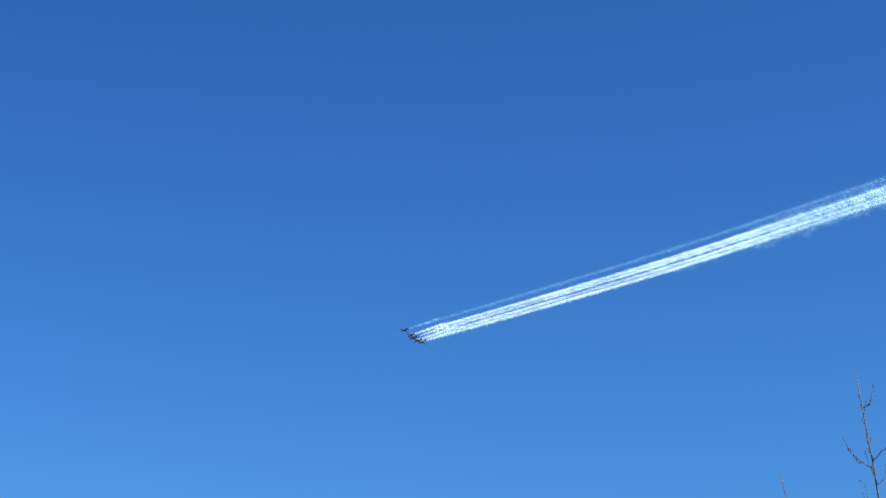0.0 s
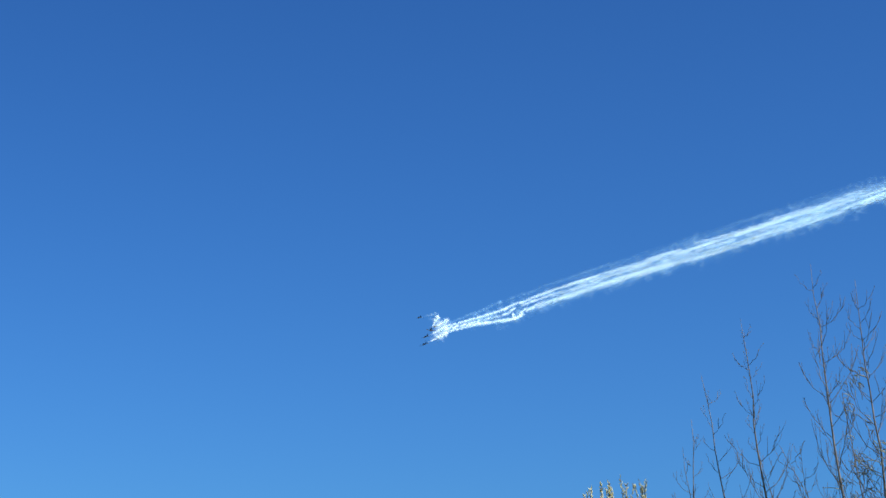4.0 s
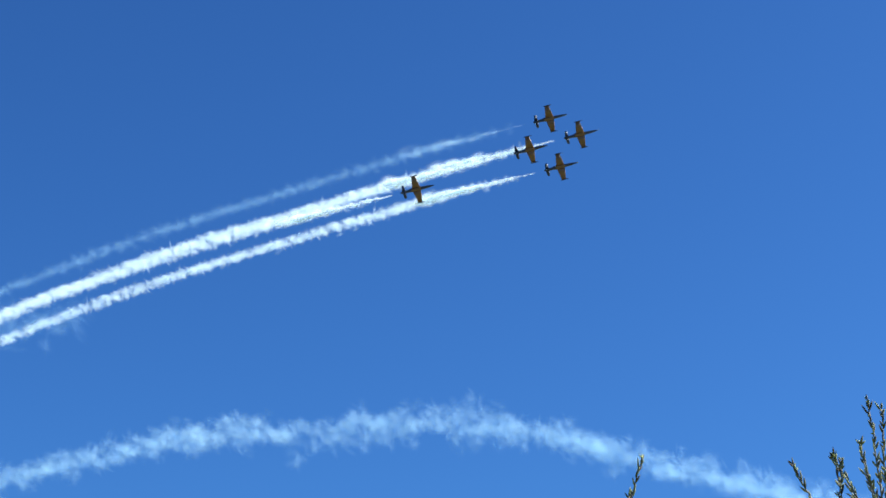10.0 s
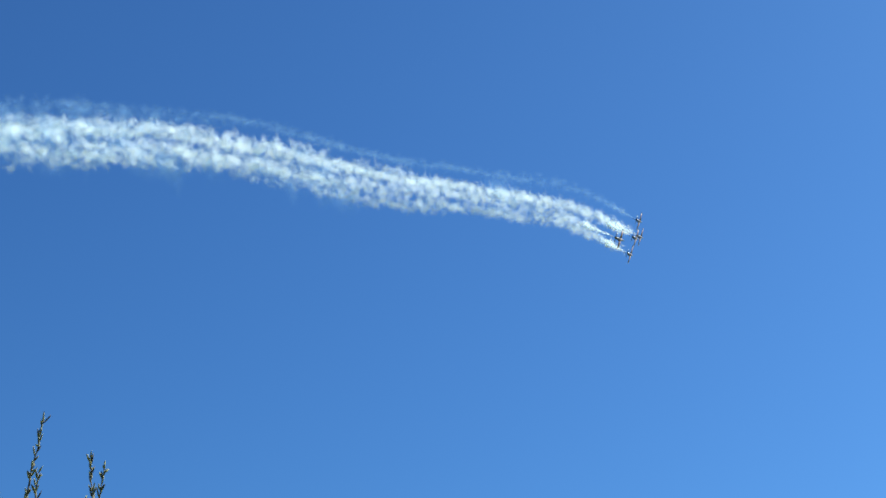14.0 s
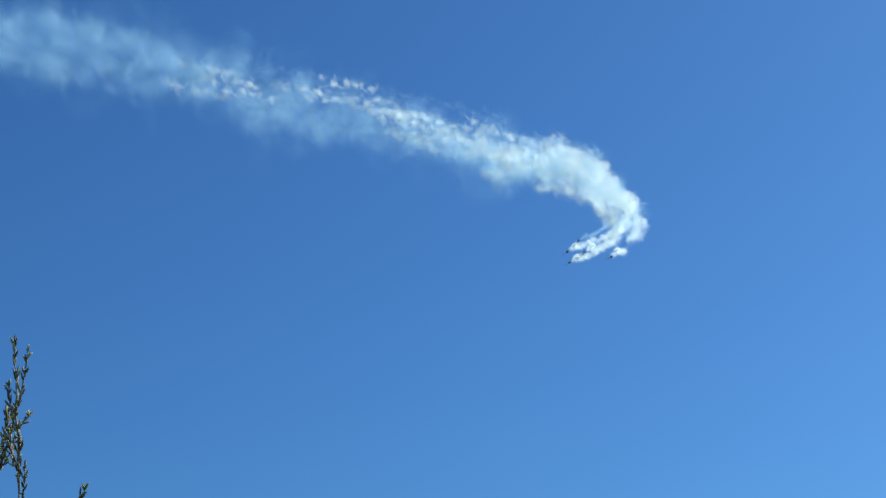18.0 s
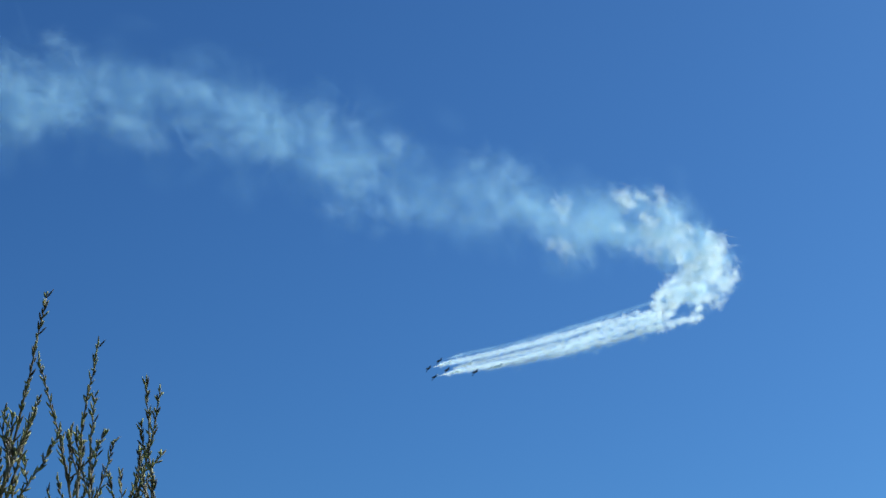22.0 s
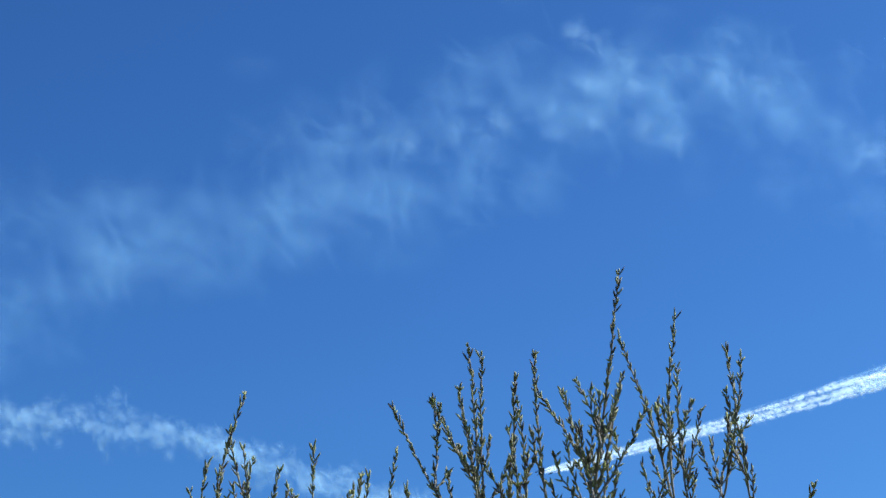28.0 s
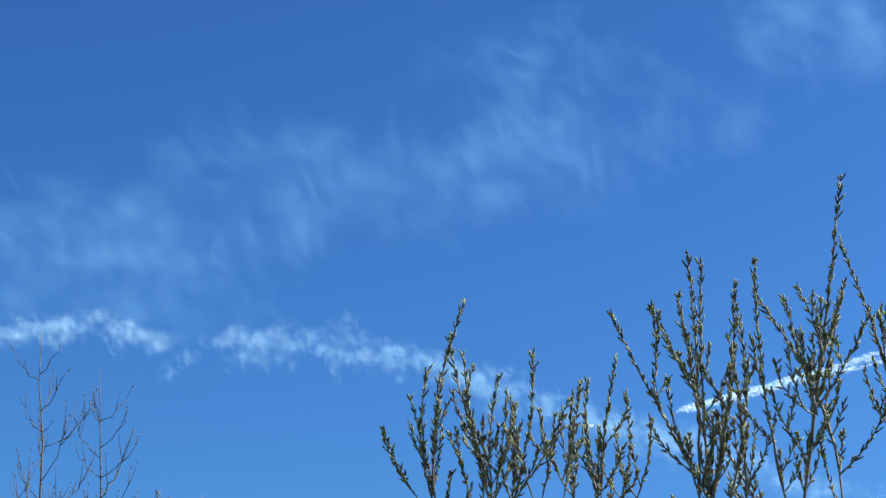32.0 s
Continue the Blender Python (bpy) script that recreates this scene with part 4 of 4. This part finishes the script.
def build_smoke():
    rnd = random.Random(5)
    wisp_kinds = {"thick": [sheet_mesh("smoke_wisp", FRESH_SMOKE, 40 + k, 44, (0.5, 18.0, 0.5), (1.6, 3.2), (1.0, 1.7), 0.6, 2.5) for k in range(6)],
                  "slim": [sheet_mesh("smoke_wisp", RIBBON_SMOKE, 30 + k, 38, (0.35, 18.0, 0.35), (4.0, 7.0), (1.1, 1.7), 4.0, 5.0) for k in range(6)],
                  "broad": [sheet_mesh("smoke_wisp", FRESH_SMOKE, 45 + k, 44, (1.0, 18.0, 1.0), (1.8, 3.8), (1.5, 2.6), 0.5, 2.5) for k in range(6)],
                  "far": [sheet_mesh("smoke_wisp", FAR_SMOKE, 50 + k, 40, (0.8, 18.0, 0.8), (2.8, 5.5), (2.0, 3.4), 0.8, 2.5) for k in range(6)],
                  "bend": [sheet_mesh("smoke_wisp", FAR_SMOKE, 55 + k, 44, (2.8, 14.0, 2.8), (4.0, 7.5), (2.6, 4.4), 1.2, 2.0) for k in range(6)],
                  "faint": [sheet_mesh("smoke_wisp", FAINT_SMOKE, 60 + k, 34, (0.5, 21.0, 0.5), (2.0, 4.5), (1.2, 2.2), 1.0, 2.6) for k in range(3)]}
    puff_kinds = {"narrow": [sheet_mesh("smoke_puff", THIN_SMOKE, 80 + k, 36, (2.2, 15.0, 2.2), (4.0, 7.0), (3.2, 5.2), 0.7) for k in range(6)],
                  "wide": [sheet_mesh("smoke_puff", OLD_SMOKE, 70 + k, 26, (3.2, 14.0, 3.2), (6.0, 10.0), (4.5, 7.5), 0.5) for k in range(6)]}
    veils = [sheet_mesh("smoke_veil", VEIL_SMOKE, 90 + k, 30, (5.0, 24.0, 5.0), (9.0, 16.0), (7.0, 12.0), 0.4) for k in range(6)]
    for name, (wisps, clouds, hazes) in TRAILS.items():
        for label, t0, t1, metres, spread, wisp_kind, puff_kind, many, faintly, life, stay in PASSES:
            trail = new("smoke_trail")
            word = "thin faint" if name == "up" else "dense billowing"
            tagged(trail, f"{word} white smoke trail left by a jet", "smoke trail", f"smoke of the {label} pass", kind="stuff")
            for born in births(name, t0, t1, metres / wisps):
                kind, late = ("faint" if name == "up" else wisp_kind), 0.0
                if kind == "bend" and label == "third":         # slender at first, then billowing
                    kind, late = rnd.choice((("far", 0.0), ("bend", rnd.uniform(0.7, 2.0))))
                wisp = new("smoke_wisp", rnd.choice(wisp_kinds[kind]))
                wisp.parent = trail
                stays = rnd.uniform(*((0.4, 1.5) if kind == "bend" else (0.6, 1.5)))
                WISPS.append((wisp, name, born, late, 1.2 + late + stays * life, spread * (0.55 if kind in ("thick", "slim", "faint") else 1.5), label, rnd.random()))
            if clouds:
                for born in births(name, t0, t1, metres / clouds / many):
                    puff = new("smoke_puff", rnd.choice(puff_kinds[puff_kind]))
                    puff.parent = trail
                    WISPS.append((puff, name, born, rnd.uniform(0.6, 4.0) * (1.3 if wisp_kind == "slim" else 0.3 if puff_kind == "narrow" else 1), 5.0 + rnd.uniform(0, 2) * stay, spread, label, rnd.random()))
            if hazes * faintly:
                for born in births(name, t0, t1, metres / hazes / faintly):
                    veil = new("smoke_veil", rnd.choice(veils))
                    veil.parent = trail
                    WISPS.append((veil, name, born, rnd.uniform(3.0, 8.0), 12.0 + rnd.uniform(0, 20), spread, label, rnd.random()))


build_smoke()


def build_plumes():
    """The root of each trail, which grows from the smoke pipe behind the tail and goes with its jet."""
    rng = np.random.default_rng(17)
    for name, jet in JETS.items():
        mat, count = (FAINT_PLUME, 60) if name == "up" else (PLUME_SMOKE, 170)
        back = 1 + 42 * rng.random(count) ** 0.8
        wide = 0.22 + 0.042 * back
        mid = rng.normal(0, 0.36, (count, 3)) * wide[:, None]
        mid[:, 1] = -6.6 - back - 1.5
        a = rng.normal(0, 0.1, (count, 3)) + [0, 1.0, 0]
        a /= np.linalg.norm(a, axis=1)[:, None]
        b = np.cross(a, rng.normal(0, 0.35, (count, 3)) + np.array([[0, 0, 1.0], [1.0, 0, 0]])[rng.integers(0, 2, count)])
        b /= np.linalg.norm(b, axis=1)[:, None]
        a *= (1.2 + 0.07 * back * rng.uniform(0.7, 1.3, count))[:, None]
        b *= (wide * rng.uniform(0.8, 1.2, count))[:, None]
        me = bpy.data.meshes.new("smoke_plume")
        me.from_pydata(np.stack([mid - a - b, mid + a - b, mid + a + b, mid - a + b], 1).reshape(-1, 3).tolist(), [],
                       [tuple(range(4 * i, 4 * i + 4)) for i in range(count)])
        me.uv_layers.new(name="UVMap").data.foreach_set("uv", [0, 0, 1, 0, 1, 1, 0, 1] * count)
        me.materials.append(mat)
        plume = new("smoke_plume", me)
        plume.parent = jet
        plume["kind"] = "stuff"
        plume["label"] = "white smoke streaming from the tail"


build_plumes()


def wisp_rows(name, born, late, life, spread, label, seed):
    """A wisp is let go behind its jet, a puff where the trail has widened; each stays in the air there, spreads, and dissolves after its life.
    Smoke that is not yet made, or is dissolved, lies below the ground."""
    rnd = random.Random(seed)
    dip, sink = glide(SINK, born)
    let = flight_pose(name, born) @ Matrix.Translation((0, -31, 0))
    place, along = let.translation, let.to_3x3().col[1]
    over = place - VIEW
    over = (over - along * over.dot(along)).normalized()
    across = along.cross(over)
    turn = Matrix((across, along, over)).transposed() @ Matrix.Rotation(rnd.uniform(-0.6, 0.6), 3, "Y")
    u, v, s = (max(-1.5, min(1.5, rnd.gauss(0, 1))) for _ in range(3))
    axis = (across * rnd.gauss(0, 1) + over * rnd.gauss(0, 1) + along * rnd.gauss(0, 0.8)).normalized()
    swing = rnd.uniform(0.1, 0.9) * rnd.choice((-1, 1)) * (1.0 if late else 0.12)      # a new wisp keeps to the trail
    rows = []
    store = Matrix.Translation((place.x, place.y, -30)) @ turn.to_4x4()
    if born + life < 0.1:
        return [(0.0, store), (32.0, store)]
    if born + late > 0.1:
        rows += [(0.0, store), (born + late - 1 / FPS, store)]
    for age in [late] + [a for a in AGES if late < a < life] + [life]:
        wide = spread * age ** 0.95
        p = place + BREEZE[label] * age + (across * u + over * v) * wide + along * s * min(age, 6) * 0.6
        p.z -= dip * (1 - math.exp(-age / 2.5)) + sink * age
        k = swing * (1 - math.exp(-age / 6))
        rows.append((born + age, Matrix.Translation(p) @ (Matrix.Rotation(k, 3, axis) @ turn).to_4x4()))
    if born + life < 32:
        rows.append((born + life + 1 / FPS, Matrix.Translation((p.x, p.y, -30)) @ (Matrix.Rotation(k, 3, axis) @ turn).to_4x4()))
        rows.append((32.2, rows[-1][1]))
    return rows


# ---- everything that moves ----
def motions():
    for name, jet in JETS.items():
        walk(jet, [(t * 0.25, flight_pose(name, t * 0.25)) for t in range(129)])
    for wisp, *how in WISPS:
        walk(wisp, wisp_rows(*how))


motions()
